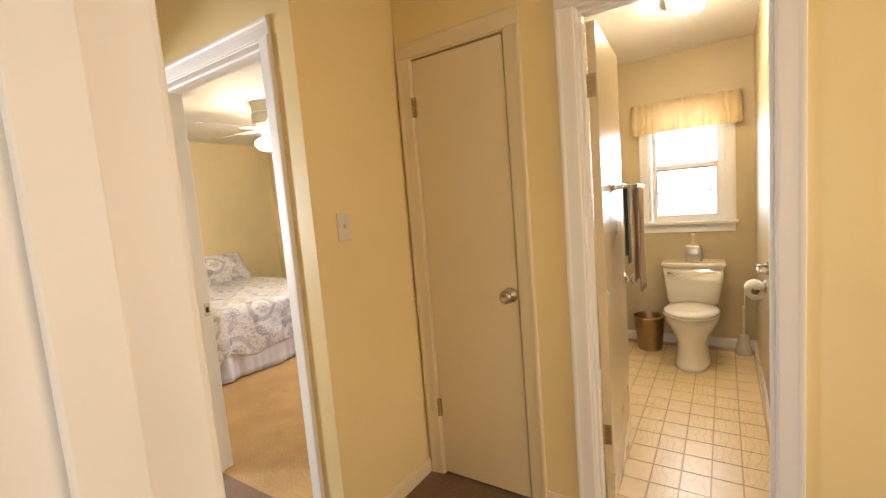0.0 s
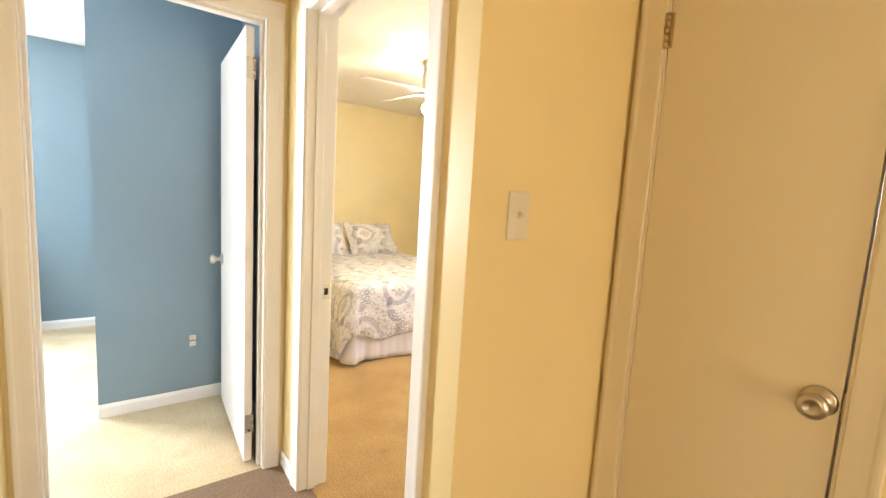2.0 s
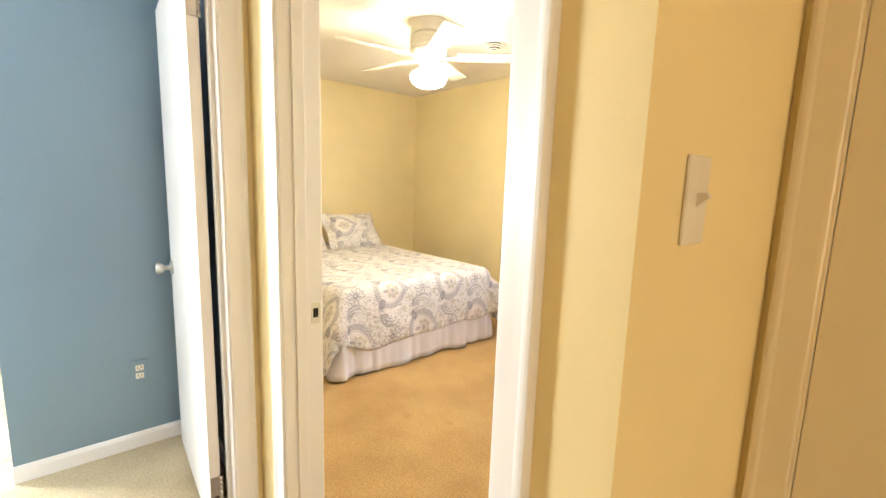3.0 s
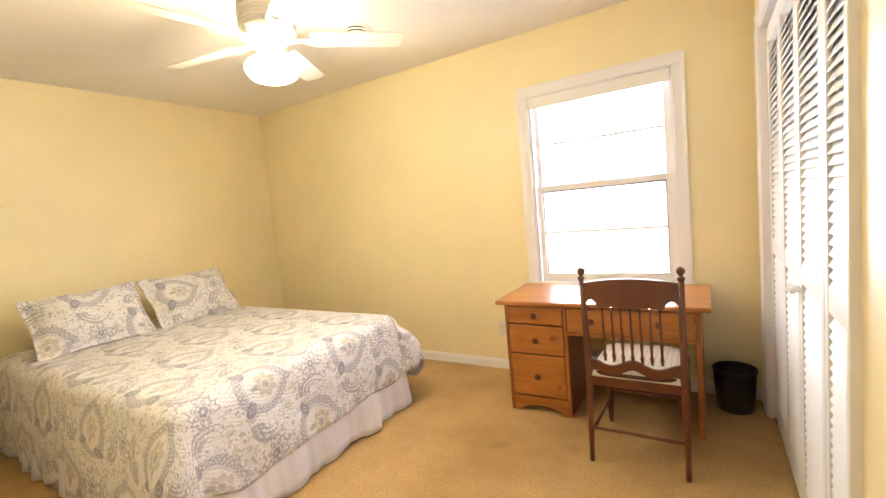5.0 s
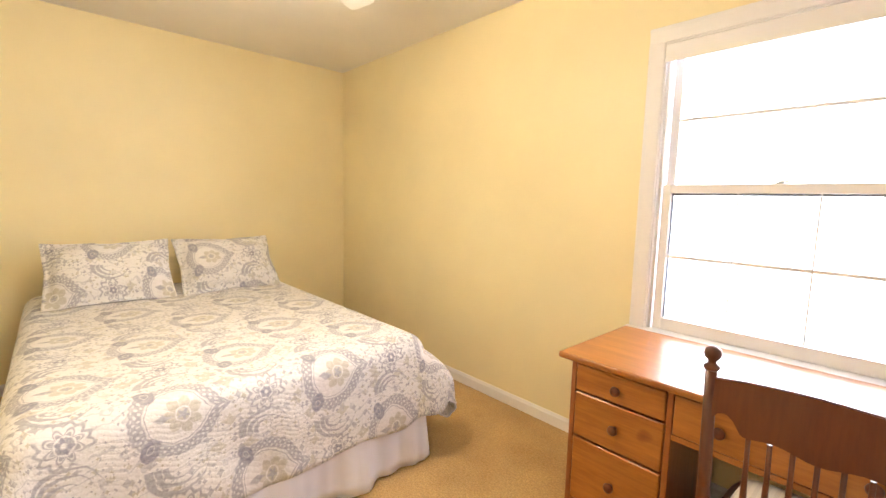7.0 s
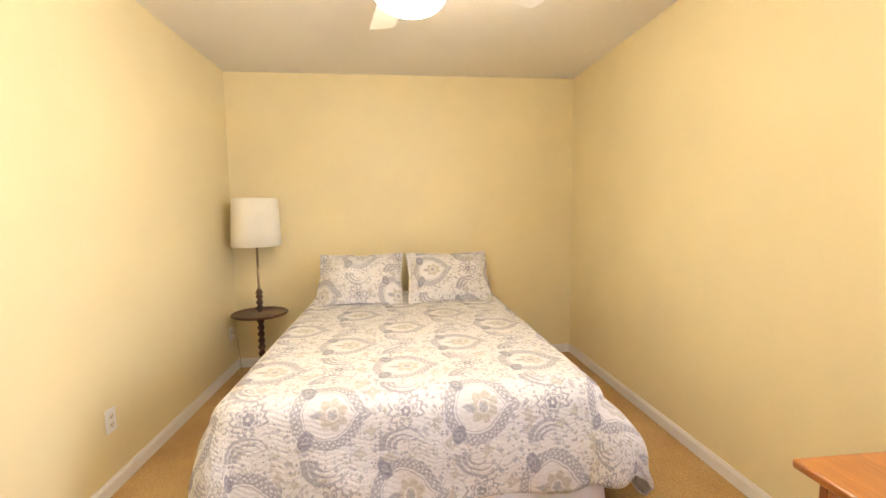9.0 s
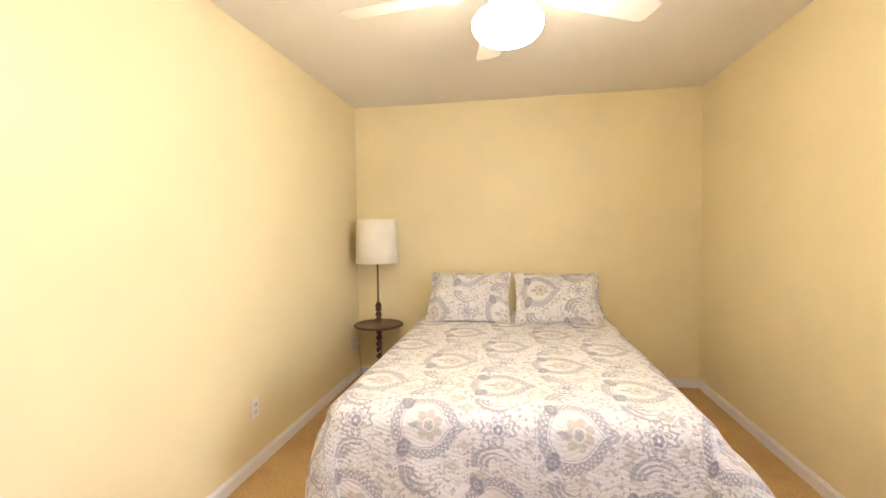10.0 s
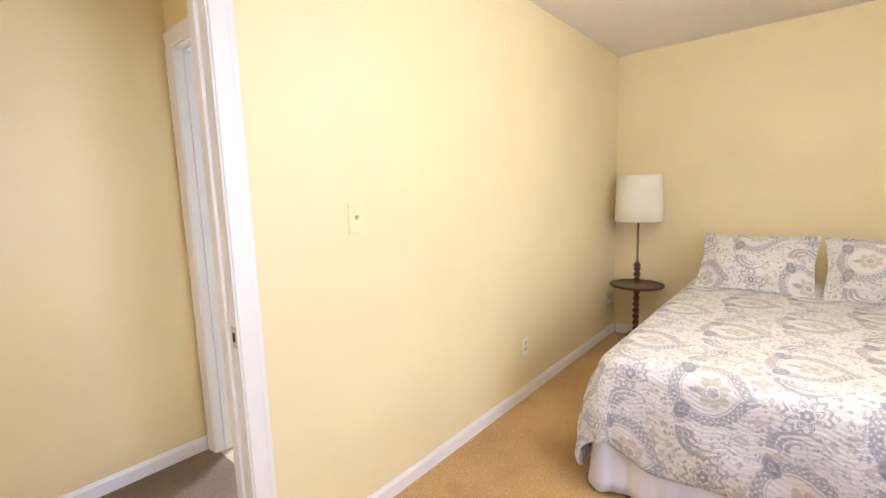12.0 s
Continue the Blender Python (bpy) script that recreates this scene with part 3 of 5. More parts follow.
# switches, outlets and vent
def cover_plate(name, label, category, m, mat, outlet):
    """A plate standing out along local -y, with a toggle or two sockets."""
    ob = thing(name, label, category)
    ob.matrix_basis = m
    part("plate", soft_box(-0.035, 0.035, -0.006, 0.0, -0.0575, 0.0575, 0.003, 3), mat, ob)
    if outlet:
        for z in (-0.0195, 0.0195):
            s = part("socket", soft_box(-0.0165, 0.0165, -0.0085, -0.005, z - 0.014, z + 0.014, 0.0025, 2), PLATE, ob)
            bm = bmesh.new()
            box(bm, -0.008, -0.0055, -0.0088, -0.0082, z - 0.003, z + 0.006)
            box(bm, 0.0055, 0.008, -0.0088, -0.0082, z - 0.003, z + 0.006)
            box(bm, -0.002, 0.002, -0.0088, -0.0082, z - 0.010, z - 0.006)
            part("slots", bm, GAP_SHADE, s)
    else:
        part("toggle", prism([(-0.004, -0.010), (-0.020, 0.004), (-0.018, 0.010), (-0.004, 0.010)], 0.010, "x", -0.005), PLATE if mat is not YELLOW else NICKEL, ob)
    return ob


cover_plate("light_switch", "ivory toggle switch plate on the yellow hall wall", "light switch", pose(SWITCH, 1.716, 1.30, 0, 0, 90), PLATE, False)
cover_plate("light_switch", "toggle switch in a plate painted like the bedroom wall", "light switch", pose(-2.324, SOUTH, 1.245, 0, 0, 180), YELLOW, False)
cover_plate("outlet", "white double outlet low on the bedroom wall", "outlet", pose(-3.608, SOUTH, 0.342, 0, 0, 180), WHITE, True)
cover_plate("outlet", "white double outlet behind the floor lamp", "outlet", pose(-5.088, SOUTH, 0.328, 0, 0, 180), WHITE, True)
cover_plate("outlet", "ivory double outlet beside the desk", "outlet", pose(-2.66, NORTH, 0.32, 0, 0, 0), PLATE, True)
cover_plate("outlet", "double outlet in a blue painted plate", "outlet", pose(-3.01, 1.298, 0.38, 0, 0, 90), BLUE, True)

v = thing("ceiling_vent", "small round white ceiling vent with dark slots", "vent", (-3.085, 3.745, CEIL))
# solid black core stands for the shade between the vent rings
part("dark_core", lathe([(0, -0.034), (0.040, -0.034), (0.060, -0.012), (0.062, 0.0), (0, 0.0)], 32), GAP_SHADE, v)
for r, z in ((0.098, -0.005), (0.082, -0.017), (0.066, -0.029), (0.046, -0.041)):
    part("vent_ring", lathe([(r - 0.030, z + 0.003), (r, z - 0.001), (r + 0.002, z + 0.001), (r, z + 0.004), (r - 0.028, z + 0.0055), (r - 0.030, z + 0.003)], 32, cap=False), CEILING, v)


# ---- bedroom things ----
def fabric_pattern():
    """Printed quilt cotton: staggered pointed medallions, wheel flowers, plumes and small leaves, in metres of cloth, over stitched channels."""
    m, n, l, p = material("paisley_quilt")

    def val(op, a, b=None, c=None):
        nd = n.new("ShaderNodeMath")
        nd.operation = op
        for i, v in enumerate((a, b, c)):
            if v is None:
                continue
            if isinstance(v, bpy.types.NodeSocket):
                l.new(v, nd.inputs[i])
            else:
                nd.inputs[i].default_value = v
        return nd.outputs[0]

    def step(v, edge, soft=0.0025):
        """1 below the edge."""
        r = n.new("ShaderNodeMapRange")
        r.inputs["From Min"].default_value, r.inputs["From Max"].default_value = edge - soft, edge + soft
        r.inputs["To Min"].default_value, r.inputs["To Max"].default_value = 1.0, 0.0
        l.new(v, r.inputs[0])
        return r.outputs[0]

    def band(v, lo, hi, soft=0.0025):
        return val("SUBTRACT", step(v, hi, soft), step(v, lo, soft))

    uv = n.new("ShaderNodeUVMap")
    wob = n.new("ShaderNodeTexNoise")
    wob.inputs["Scale"].default_value, wob.inputs["Detail"].default_value = 22, 2
    l.new(uv.outputs[0], wob.inputs["Vector"])
    sh = n.new("ShaderNodeVectorMath")
    sh.operation = "MULTIPLY_ADD"
    l.new(wob.outputs["Color"], sh.inputs[0])
    sh.inputs[1].default_value, sh.inputs[2].default_value = (0.020, 0.020, 0), (-0.010, -0.010, 0)
    ad = n.new("ShaderNodeVectorMath")
    l.new(uv.outputs[0], ad.inputs[0]), l.new(sh.outputs[0], ad.inputs[1])
    xyz = n.new("ShaderNodeSeparateXYZ")
    l.new(ad.outputs[0], xyz.inputs[0])
    U, V = 0.56, 0.32

    def lattice(du, dv):
        """Cell coordinates about a motif's centre; every other row is set half a step over."""
        row = val("DIVIDE", val("ADD", xyz.outputs[1], dv), V)
        fl = val("FLOOR", row)
        odd = val("MULTIPLY", val("MODULO", val("ABSOLUTE", fl), 2.0), 0.5)
        cu = val("ADD", val("DIVIDE", val("ADD", xyz.outputs[0], du), U), odd)
        return val("MULTIPLY", val("SUBTRACT", val("FRACT", cu), 0.5), U), val("MULTIPLY", val("SUBTRACT", val("FRACT", row), 0.5), V)

    def polar(a, b):
        return val("SQRT", val("ADD", val("MULTIPLY", a, a), val("MULTIPLY", b, b))), val("ARCTAN2", b, a)

    GREY, DEEP, TAUPE, PAPER = (0.36, 0.35, 0.405), (0.25, 0.24, 0.31), (0.47, 0.43, 0.37), (0.735, 0.71, 0.715)
    layers = []

    def scatter(scale, exponent, size, share, soft):
        """Small pointed shapes strewn at random; returns the mask, a random value and the distance from each centre."""
        vor = n.new("ShaderNodeTexVoronoi")
        vor.distance = "MINKOWSKI"
        vor.inputs["Exponent"].default_value, vor.inputs["Scale"].default_value = exponent, scale
        l.new(ad.outputs[0], vor.inputs["Vector"])
        sep = n.new("ShaderNodeSeparateColor")
        l.new(vor.outputs["Color"], sep.inputs[0])
        return val("MULTIPLY", step(vor.outputs["Distance"], size, soft), step(sep.outputs[0], share, 0.01)), sep.outputs[1], vor.outputs["Distance"]

    # sprigs, buds and veined leaves between the motifs
    blot, pick, _ = scatter(56, 0.66, 0.74, 0.66, 0.10)
    layers.append((val("MULTIPLY", blot, step(pick, 0.5, 0.01)), TAUPE))
    layers.append((val("MULTIPLY", blot, val("SUBTRACT", 1.0, step(pick, 0.5, 0.01))), GREY))
    bud, pick, _ = scatter(36, 0.74, 0.62, 0.52, 0.06)
    layers.append((val("MULTIPLY", bud, 0.8), GREY))
    leaf, pick, far = scatter(17, 0.72, 0.72, 0.60, 0.05)
    layers.append((val("MULTIPLY", leaf, 0.7), TAUPE))
    layers.append((val("MULTIPLY", leaf, step(far, 0.18, 0.04)), PAPER))
    # fine curling stems
    curl = n.new("ShaderNodeTexWave")
    curl.wave_type = "RINGS"
    curl.inputs["Scale"].default_value, curl.inputs["Distortion"].default_value, curl.inputs["Detail"].default_value, curl.inputs["Detail Scale"].default_value = 6.0, 12.0, 2.0, 2.2
    l.new(ad.outputs[0], curl.inputs["Vector"])
    layers.append((val("MULTIPLY", step(curl.outputs["Fac"], 0.06, 0.04), 0.5), GREY))
    # round scrolled flower between two medallions
    a, b = lattice(U * 0.5, 0.0)
    r, t = polar(a, b)
    layers.append((step(r, 0.070), PAPER))
    rim = val("ADD", 0.060, val("MULTIPLY", val("SINE", val("MULTIPLY", t, 13.0)), 0.006))
    layers.append((val("MULTIPLY", step(val("ABSOLUTE", val("SUBTRACT", r, rim)), 0.0055), step(val("SINE", val("MULTIPLY", t, 2.0)), 0.7, 0.1)), GREY))
    lobe = val("ABSOLUTE", val("SINE", val("MULTIPLY", t, 4.0)))
    tip = val("ADD", 0.026, val("MULTIPLY", lobe, 0.024))
    layers.append((step(val("SUBTRACT", r, tip), 0.0), GREY))
    layers.append((val("MULTIPLY", step(val("ABSOLUTE", val("SUBTRACT", r, val("SUBTRACT", tip, 0.010))), 0.0028, 0.0015), 0.8), PAPER))
    layers.append((band(r, 0.020, 0.025, 0.0015), PAPER))
    petal = val("ADD", 0.017, val("MULTIPLY", val("SINE", val("MULTIPLY", t, 6.0)), 0.006))
    layers.append((step(val("SUBTRACT", r, petal), 0.0), DEEP))
    layers.append((step(r, 0.006), PAPER))
    # pointed medallion with a beaded border and a flower inside
    a, b = lattice(0.0, 0.0)
    r, t = polar(val("MULTIPLY", val("ADD", a, 0.012), 0.98), val("MULTIPLY", b, 0.93))
    spire = val("MULTIPLY", val("MAXIMUM", a, 0.0), val("POWER", 2.718, val("MULTIPLY", val("ABSOLUTE", b), -36.0)))
    r = val("SUBTRACT", r, val("MULTIPLY", spire, 0.30))
    layers.append((val("MULTIPLY", step(r, 0.126), 0.9), PAPER))
    scallop = val("ADD", 0.120, val("MULTIPLY", val("ABSOLUTE", val("SINE", val("MULTIPLY", t, 17.0))), 0.005))
    layers.append((val("MULTIPLY", step(val("SUBTRACT", r, scallop), 0.0), val("SUBTRACT", 1.0, step(r, 0.087))), GREY))
    bead = step(val("MULTIPLY", val("SINE", val("MULTIPLY", t, 34.0)), val("SINE", val("MULTIPLY", val("SUBTRACT", r, 0.090), 290.0))), -0.32, 0.2)
    layers.append((val("MULTIPLY", val("MULTIPLY", bead, band(r, 0.091, 0.117)), 0.75), PAPER))
    layers.append((band(r, 0.078, 0.081, 0.0015), GREY))
    a2 = val("SUBTRACT", a, 0.012)
    r, t = polar(a2, b)
    petal = val("ADD", 0.040, val("MULTIPLY", val("ABSOLUTE", val("SINE", val("MULTIPLY", t, 3.5))), 0.018))
    layers.append((val("MULTIPLY", step(val("SUBTRACT", r, petal), 0.0), 0.8), TAUPE))
    layers.append((val("MULTIPLY", step(val("ABSOLUTE", val("SINE", val("MULTIPLY", t, 3.5))), 0.10, 0.07), val("MULTIPLY", band(r, 0.024, 0.06), 0.7)), PAPER))
    layers.append((band(r, 0.019, 0.024, 0.0015), PAPER))
    core = val("ADD", 0.013, val("MULTIPLY", val("SINE", val("MULTIPLY", t, 5.0)), 0.005))
    layers.append((step(val("SUBTRACT", r, core), 0.0), GREY))
    stem = val("ADD", val("ABSOLUTE", b), val("MULTIPLY", val("ABSOLUTE", val("ADD", a, 0.045)), 0.45))
    layers.append((step(stem, 0.013), GREY))
    # a bird with a long curled tail at each shoulder of the medallion
    for way in (1, -1):
        a, b = lattice(0.020, -0.165 * way)
        r, t = polar(a, val("MULTIPLY", b, way))
        taper = val("MULTIPLY", val("SUBTRACT", 3.3, t), 0.012)
        for reach, width, lo, hi in ((0.088, 0.0125, 0.15, 3.25), (0.064, 0.0110, 0.40, 3.1), (0.042, 0.0095, 0.7, 3.0)):
            line = val("ABSOLUTE", val("SUBTRACT", r, val("ADD", reach - 0.020, taper)))
            thick = val("MULTIPLY", val("SUBTRACT", t, lo), width / (hi - lo))
            layers.append((val("MULTIPLY", step(val("SUBTRACT", line, thick), 0.0, 0.002), band(t, lo, hi, 0.06)), GREY))
        a, b = lattice(0.083, -0.092 * way)
        b = val("MULTIPLY", b, way)
        body, _ = polar(val("MULTIPLY", val("ADD", a, val("MULTIPLY", b, 0.35)), 1.5), val("SUBTRACT", b, val("MULTIPLY", a, 0.35)))
        layers.append((step(body, 0.040, 0.004), DEEP))
        layers.append((val("MULTIPLY", band(body, 0.012, 0.016, 0.002), 0.5), PAPER))
    c = None
    for mask, colour in layers:
        c = mixed(n, l, mask, c if c else PAPER, colour)
    fade = noise_tex(n, l, uv.outputs[0], 60, 3)
    c = mixed(n, l, ramp(n, l, fade, [(0.35, (0.0, 0.0, 0.0)), (0.75, (0.35, 0.35, 0.35))]), c, PAPER)
    l.new(c, p.inputs["Base Color"])
    p.inputs["Roughness"].default_value, p.inputs["Sheen Weight"].default_value = 0.9, 0.15
    # stitched channels and puckers
    raw = n.new("ShaderNodeSeparateXYZ")
    l.new(uv.outputs[0], raw.inputs[0])
    wav = val("ADD", val("MULTIPLY", raw.outputs[1], 165.0), val("MULTIPLY", val("SINE", val("MULTIPLY", raw.outputs[0], 48.0)), 1.6))
    puck = noise_tex(n, l, uv.outputs[0], 75, 3, 0.6)
    hgt = val("ADD", val("MULTIPLY", val("ABSOLUTE", val("SINE", wav)), 0.3), val("MULTIPLY", puck, 0.9))
    bump(n, l, p, hgt, 0.45, 0.008)
    return m


QUILT = fabric_pattern()


def cloth(name, colour, rough=0.85, weave=900):
    m, n, l, p = material(name)
    v = coords(n, l)
    s = noise_tex(n, l, v, 5, 4)
    l.new(ramp(n, l, s, [(0.3, shade(colour, 0.93)), (0.7, shade(colour, 1.04))]), p.inputs["Base Color"])
    p.inputs["Roughness"].default_value, p.inputs["Sheen Weight"].default_value = rough, 0.2
    bump(n, l, p, noise_tex(n, l, v, weave, 2), 0.2, 0.002)
    return m


SKIRT = cloth("white_cotton", (0.74, 0.72, 0.80))
TICKING = cloth("mattress_ticking", (0.75, 0.73, 0.70))

BED_X0, BED_X1, BED_Y0, BED_Y1, BED_Z = -5.19, -3.07, 2.355, 3.835, 0.605


def make_bed():
    ob = thing("bed", "queen bed made up with a white gathered bed skirt", "bed", ((BED_X0 + BED_X1) / 2, (BED_Y0 + BED_Y1) / 2, 0))
    cx, cy = (BED_X0 + BED_X1) / 2, (BED_Y0 + BED_Y1) / 2
    hx, hy = (BED_X1 - BED_X0) / 2, (BED_Y1 - BED_Y0) / 2
    part("box_spring", soft_box(-hx + 0.02, hx - 0.02, -hy + 0.02, hy - 0.02, 0.10, 0.34, 0.03, 3), TICKING, ob)
    part("mattress", soft_box(-hx + 0.005, hx - 0.005, -hy + 0.005, hy - 0.005, 0.34, BED_Z - 0.012, 0.05, 4), TICKING, ob)
    for x in (-hx + 0.12, hx - 0.12):
        for y in (-hy + 0.12, hy - 0.12):
            part("leg", lathe([(0, 0), (0.025, 0), (0.03, 0.04), (0.03, 0.10), (0, 0.10)], 14, (x, y, 0)), DARK_WOOD, ob)
    # bed skirt: one run of cloth round the foot and both sides, in soft folds
    run = [(-hx, -hy), (hx - 0.03, -hy), (hx, -hy + 0.03), (hx, hy - 0.03), (hx - 0.03, hy), (-hx, hy)]
    pts = []
    for (ax, ay), (bx, by) in zip(run, run[1:]):
        k = max(1, int(math.hypot(bx - ax, by - ay) / 0.012))
        pts += [(ax + (bx - ax) * i / k, ay + (by - ay) * i / k, (by - ay, ax - bx)) for i in range(k)]
    bm, rows, length = bmesh.new(), [], 0.0
    for i, (x, y, (nx, ny)) in enumerate(pts):
        q = math.hypot(nx, ny)
        nx, ny = nx / q, ny / q
        col = []
        for j in range(9):
            f = j / 8
            fold = (noise.noise((i * 0.085, 3.1, 0.0)) * 0.070 + noise.noise((i * 0.22, 7.7, 0.4)) * 0.022) * (0.15 + f)
            col.append(bm.verts.new((x + nx * (0.010 + fold + 0.03 * f), y + ny * (0.010 + fold + 0.03 * f), 0.36 - (0.350 - 0.012 * noise.noise((i * 0.05, 1.7, 2.0))) * f)))
        rows.append(col)
    for a, b in zip(rows, rows[1:]):
        for j in range(8):
            bm.faces.new((a[j], b[j], b[j + 1], a[j + 1])).smooth = True
    sk = part("bed_skirt", bm, SKIRT, ob, "white gathered cotton skirt")
    so = sk.modifiers.new("thick", "SOLIDIFY")
    so.thickness = 0.0018
    return ob


make_bed()


def make_quilt():
    """A quilt draped over the mattress: flat on top, falling over the foot and both sides, with dipping corners and a wavering hem."""
    bm = bmesh.new()
    uvl = bm.loops.layers.uv.new("UVMap")
    cx, cy, r = 0.0, (BED_Y0 + BED_Y1) / 2, 0.085
    top = BED_Z + 0.012
    half = (BED_Y1 - BED_Y0) / 2 + 0.010
    foot = BED_X1 + 0.012
    head = BED_X0 + 0.03
    drop_south, drop_north, drop_foot = 0.535, 0.45, 0.372
    ns, nt = 150, 150
    smin, smax = -half - drop_south, half + drop_north
    tmin, tmax = head, foot + drop_foot

    def fall(e, lean):
        """Horizontal run and drop after cloth has gone e past where the edge starts to turn."""
        q = r * math.pi / 2
        if e <= 0:
            return e, 0.0
        if e < q:
            return r * math.sin(e / r), r * (1 - math.cos(e / r))
        return r + lean * 0.34 * (1 - math.exp(-(e - q) / 0.13)), r + (e - q) * 0.985
    grid = []
    for i in range(ns + 1):
        row = []
        for j in range(nt + 1):
            s = smin + (smax - smin) * i / ns
            t = tmin + (tmax - tmin) * j / nt * (1 - 0.005 * max(-1.0, min(1.0, s / half)))
            sign = 1 if s > 0 else -1
            drop_side, cut_round = (drop_north, 0.42) if s > 0 else (drop_south, 0.26)
            a, b = abs(s) - (half - r), t - (foot - r)
            if a > 0 and b > 0:  # the quilt's own corners are cut round
                u, v = a / (drop_side + r), b / (drop_foot + r)
                a, b = a * math.sqrt(1 - cut_round * min(1.0, v * v)), b * math.sqrt(1 - cut_round * min(1.0, u * u))
                s, t = sign * (a + half - r), b + foot - r
            flare = (0.58 if sign > 0 else 0.15) * min(1.0, 0.6 + max(0.0, t + 4.2) * 0.5)
            turn = math.atan2(max(b, 0.0), max(a, 0.0)) if a > 0 or b > 0 else 0.0
            lean = 0.05 * math.sin(turn) ** 2 + flare * math.cos(turn) ** 2 + 0.16 * abs(math.sin(2 * turn))
            lump = 0.006 * noise.noise((s * 3.1, t * 3.1, 0.2)) + 0.003 * noise.noise((s * 9, t * 9, 1.2))
            if a <= 0 and b <= 0:
                x, y, z = t, s, top + lump
            elif a > 0 and b > 0:
                m = math.hypot(a, b)
                e = (a ** 8 + b ** 8) ** 0.125
                run, dz = fall(e, lean)
                swell = 1.0
                x, y, z = foot - r + run * b / m * swell, sign * (half - r + run * a / m * swell), top - dz
            elif a > 0:
                run, dz = fall(a, lean)
                x, y, z = t, sign * (half - r + run), top - dz
            else:
                run, dz = fall(b, lean)
                x, y, z = foot - r + run, s, top - dz
            hang = max(0.0, top - z - 0.04)
            wave = hang * (0.085 * noise.noise((s * 4.2 + 5, t * 4.2, 2.0)) + 0.03 * noise.noise((s * 11, t * 11, 4.0)))
            if b > 0:
                x += wave + 0.01 * hang
            if a > 0:
                y += sign * (wave + 0.01 * hang)
            z += hang * 0.10 * 2.2 * noise.noise((s * 3.3, t * 3.3, 9.0))
            row.append((bm.verts.new((x, y + cy, z)), (s + 2.0, t + 8.0)))
        grid.append(row)
    for i in range(ns):
        for j in range(nt):
            q = (grid[i][j], grid[i][j + 1], grid[i + 1][j + 1], grid[i + 1][j])
            f = bm.faces.new([v for v, _ in q])
            f.smooth = True
            for loop, (_, c) in zip(f.loops, q):
                loop[uvl].uv = c
    hem = [v.co.copy() for v, _ in grid[0]] + [r[-1][0].co.copy() for r in grid[1:]] + [v.co.copy() for v, _ in grid[-1][-2::-1]]
    ob = part("quilt", bm, QUILT)
    so = ob.modifiers.new("thick", "SOLIDIFY")
    so.thickness, so.offset = 0.008, 1.0
    part("binding", tube(hem, 0.0055, 8), SKIRT, ob, "white bound hem")
    return tagged(ob, "white quilt printed with grey and taupe paisley medallions", "quilt")


make_quilt()


def pillow_mesh(w, h, thick, flange, seed, uv0):
    """A plump cushion in its local xz plane, with a flat sewn flange."""
    bm = bmesh.new()
    uvl = bm.loops.layers.uv.new("UVMap")
    nu, nv = 44, 32
    sheets = []
    for side in (1, -1):
        g = []
        for i in range(nu + 1):
            row = []
            for j in range(nv + 1):
                u, v = -1 + 2 * i / nu, -1 + 2 * j / nv
                fu, fv = w / 2 - flange, h / 2 - flange
                x, z = u * w / 2, v * h / 2
                pu, pv = min(1, abs(x) / fu), min(1, abs(z) / fv)
                puff = max(0.0, (1 - pu ** 2.6)) ** 0.55 * max(0.0, (1 - pv ** 2.6)) ** 0.55
                y = side * (0.003 + thick / 2 * puff * (1 + 0.25 * noise.noise((u * 1.7 + seed, v * 1.7, side))))
                y += 0.012 * noise.noise((u * 2.2, v * 2.2, seed)) + 0.004 * noise.noise((u * 7, v * 7, seed))
                pinch = 1 - 0.06 * (1 - abs(v)) * abs(u) ** 3
                pinch2 = 1 - 0.10 * (1 - abs(u)) * abs(v) ** 3
                row.append((bm.verts.new((x * pinch, y, z * pinch2)), (x + uv0[0], z + uv0[1])))
            g.append(row)
        sheets.append(g)
    for g in sheets:
        for i in range(nu):
            for j in range(nv):
                q = (g[i][j], g[i + 1][j], g[i + 1][j + 1], g[i][j + 1])
                f = bm.faces.new([v for v, _ in q])
                f.smooth = True
                for loop, (_, c) in zip(f.loops, q):
                    loop[uvl].uv = c
    bmesh.ops.remove_doubles(bm, verts=bm.verts[:], dist=0.0001)
    rim = [g for g in sheets]
    a, b = rim
    edge = [(i, 0) for i in range(nu)] + [(nu, j) for j in range(nv)] + [(i, nv) for i in range(nu, 0, -1)] + [(0, j) for j in range(nv, 0, -1)]
    for (i, j), (k, m) in zip(edge, edge[1:] + edge[:1]):
        f = bm.faces.new((a[i][j][0], a[k][m][0], b[k][m][0], b[i][j][0]))
        f.smooth = True
    return bm


for y, seed, turn, uv0 in ((2.755, 1.3, 88.0, (3.36, 6.72)), (3.425, 5.9, 91.5, (3.50, 6.87))):
    ob = part("pillow", pillow_mesh(0.645, 0.45, 0.21, 0.035, seed, uv0), QUILT)
    ob.matrix_basis = pose(-4.795, y, BED_Z + 0.190, 0, 0, turn) @ pose(0, 0, 0, -38, 0, 0)
    tagged(ob, "plump pillow in a grey paisley sham leaning at the headboard end", "pillow", "pillows on the bed")

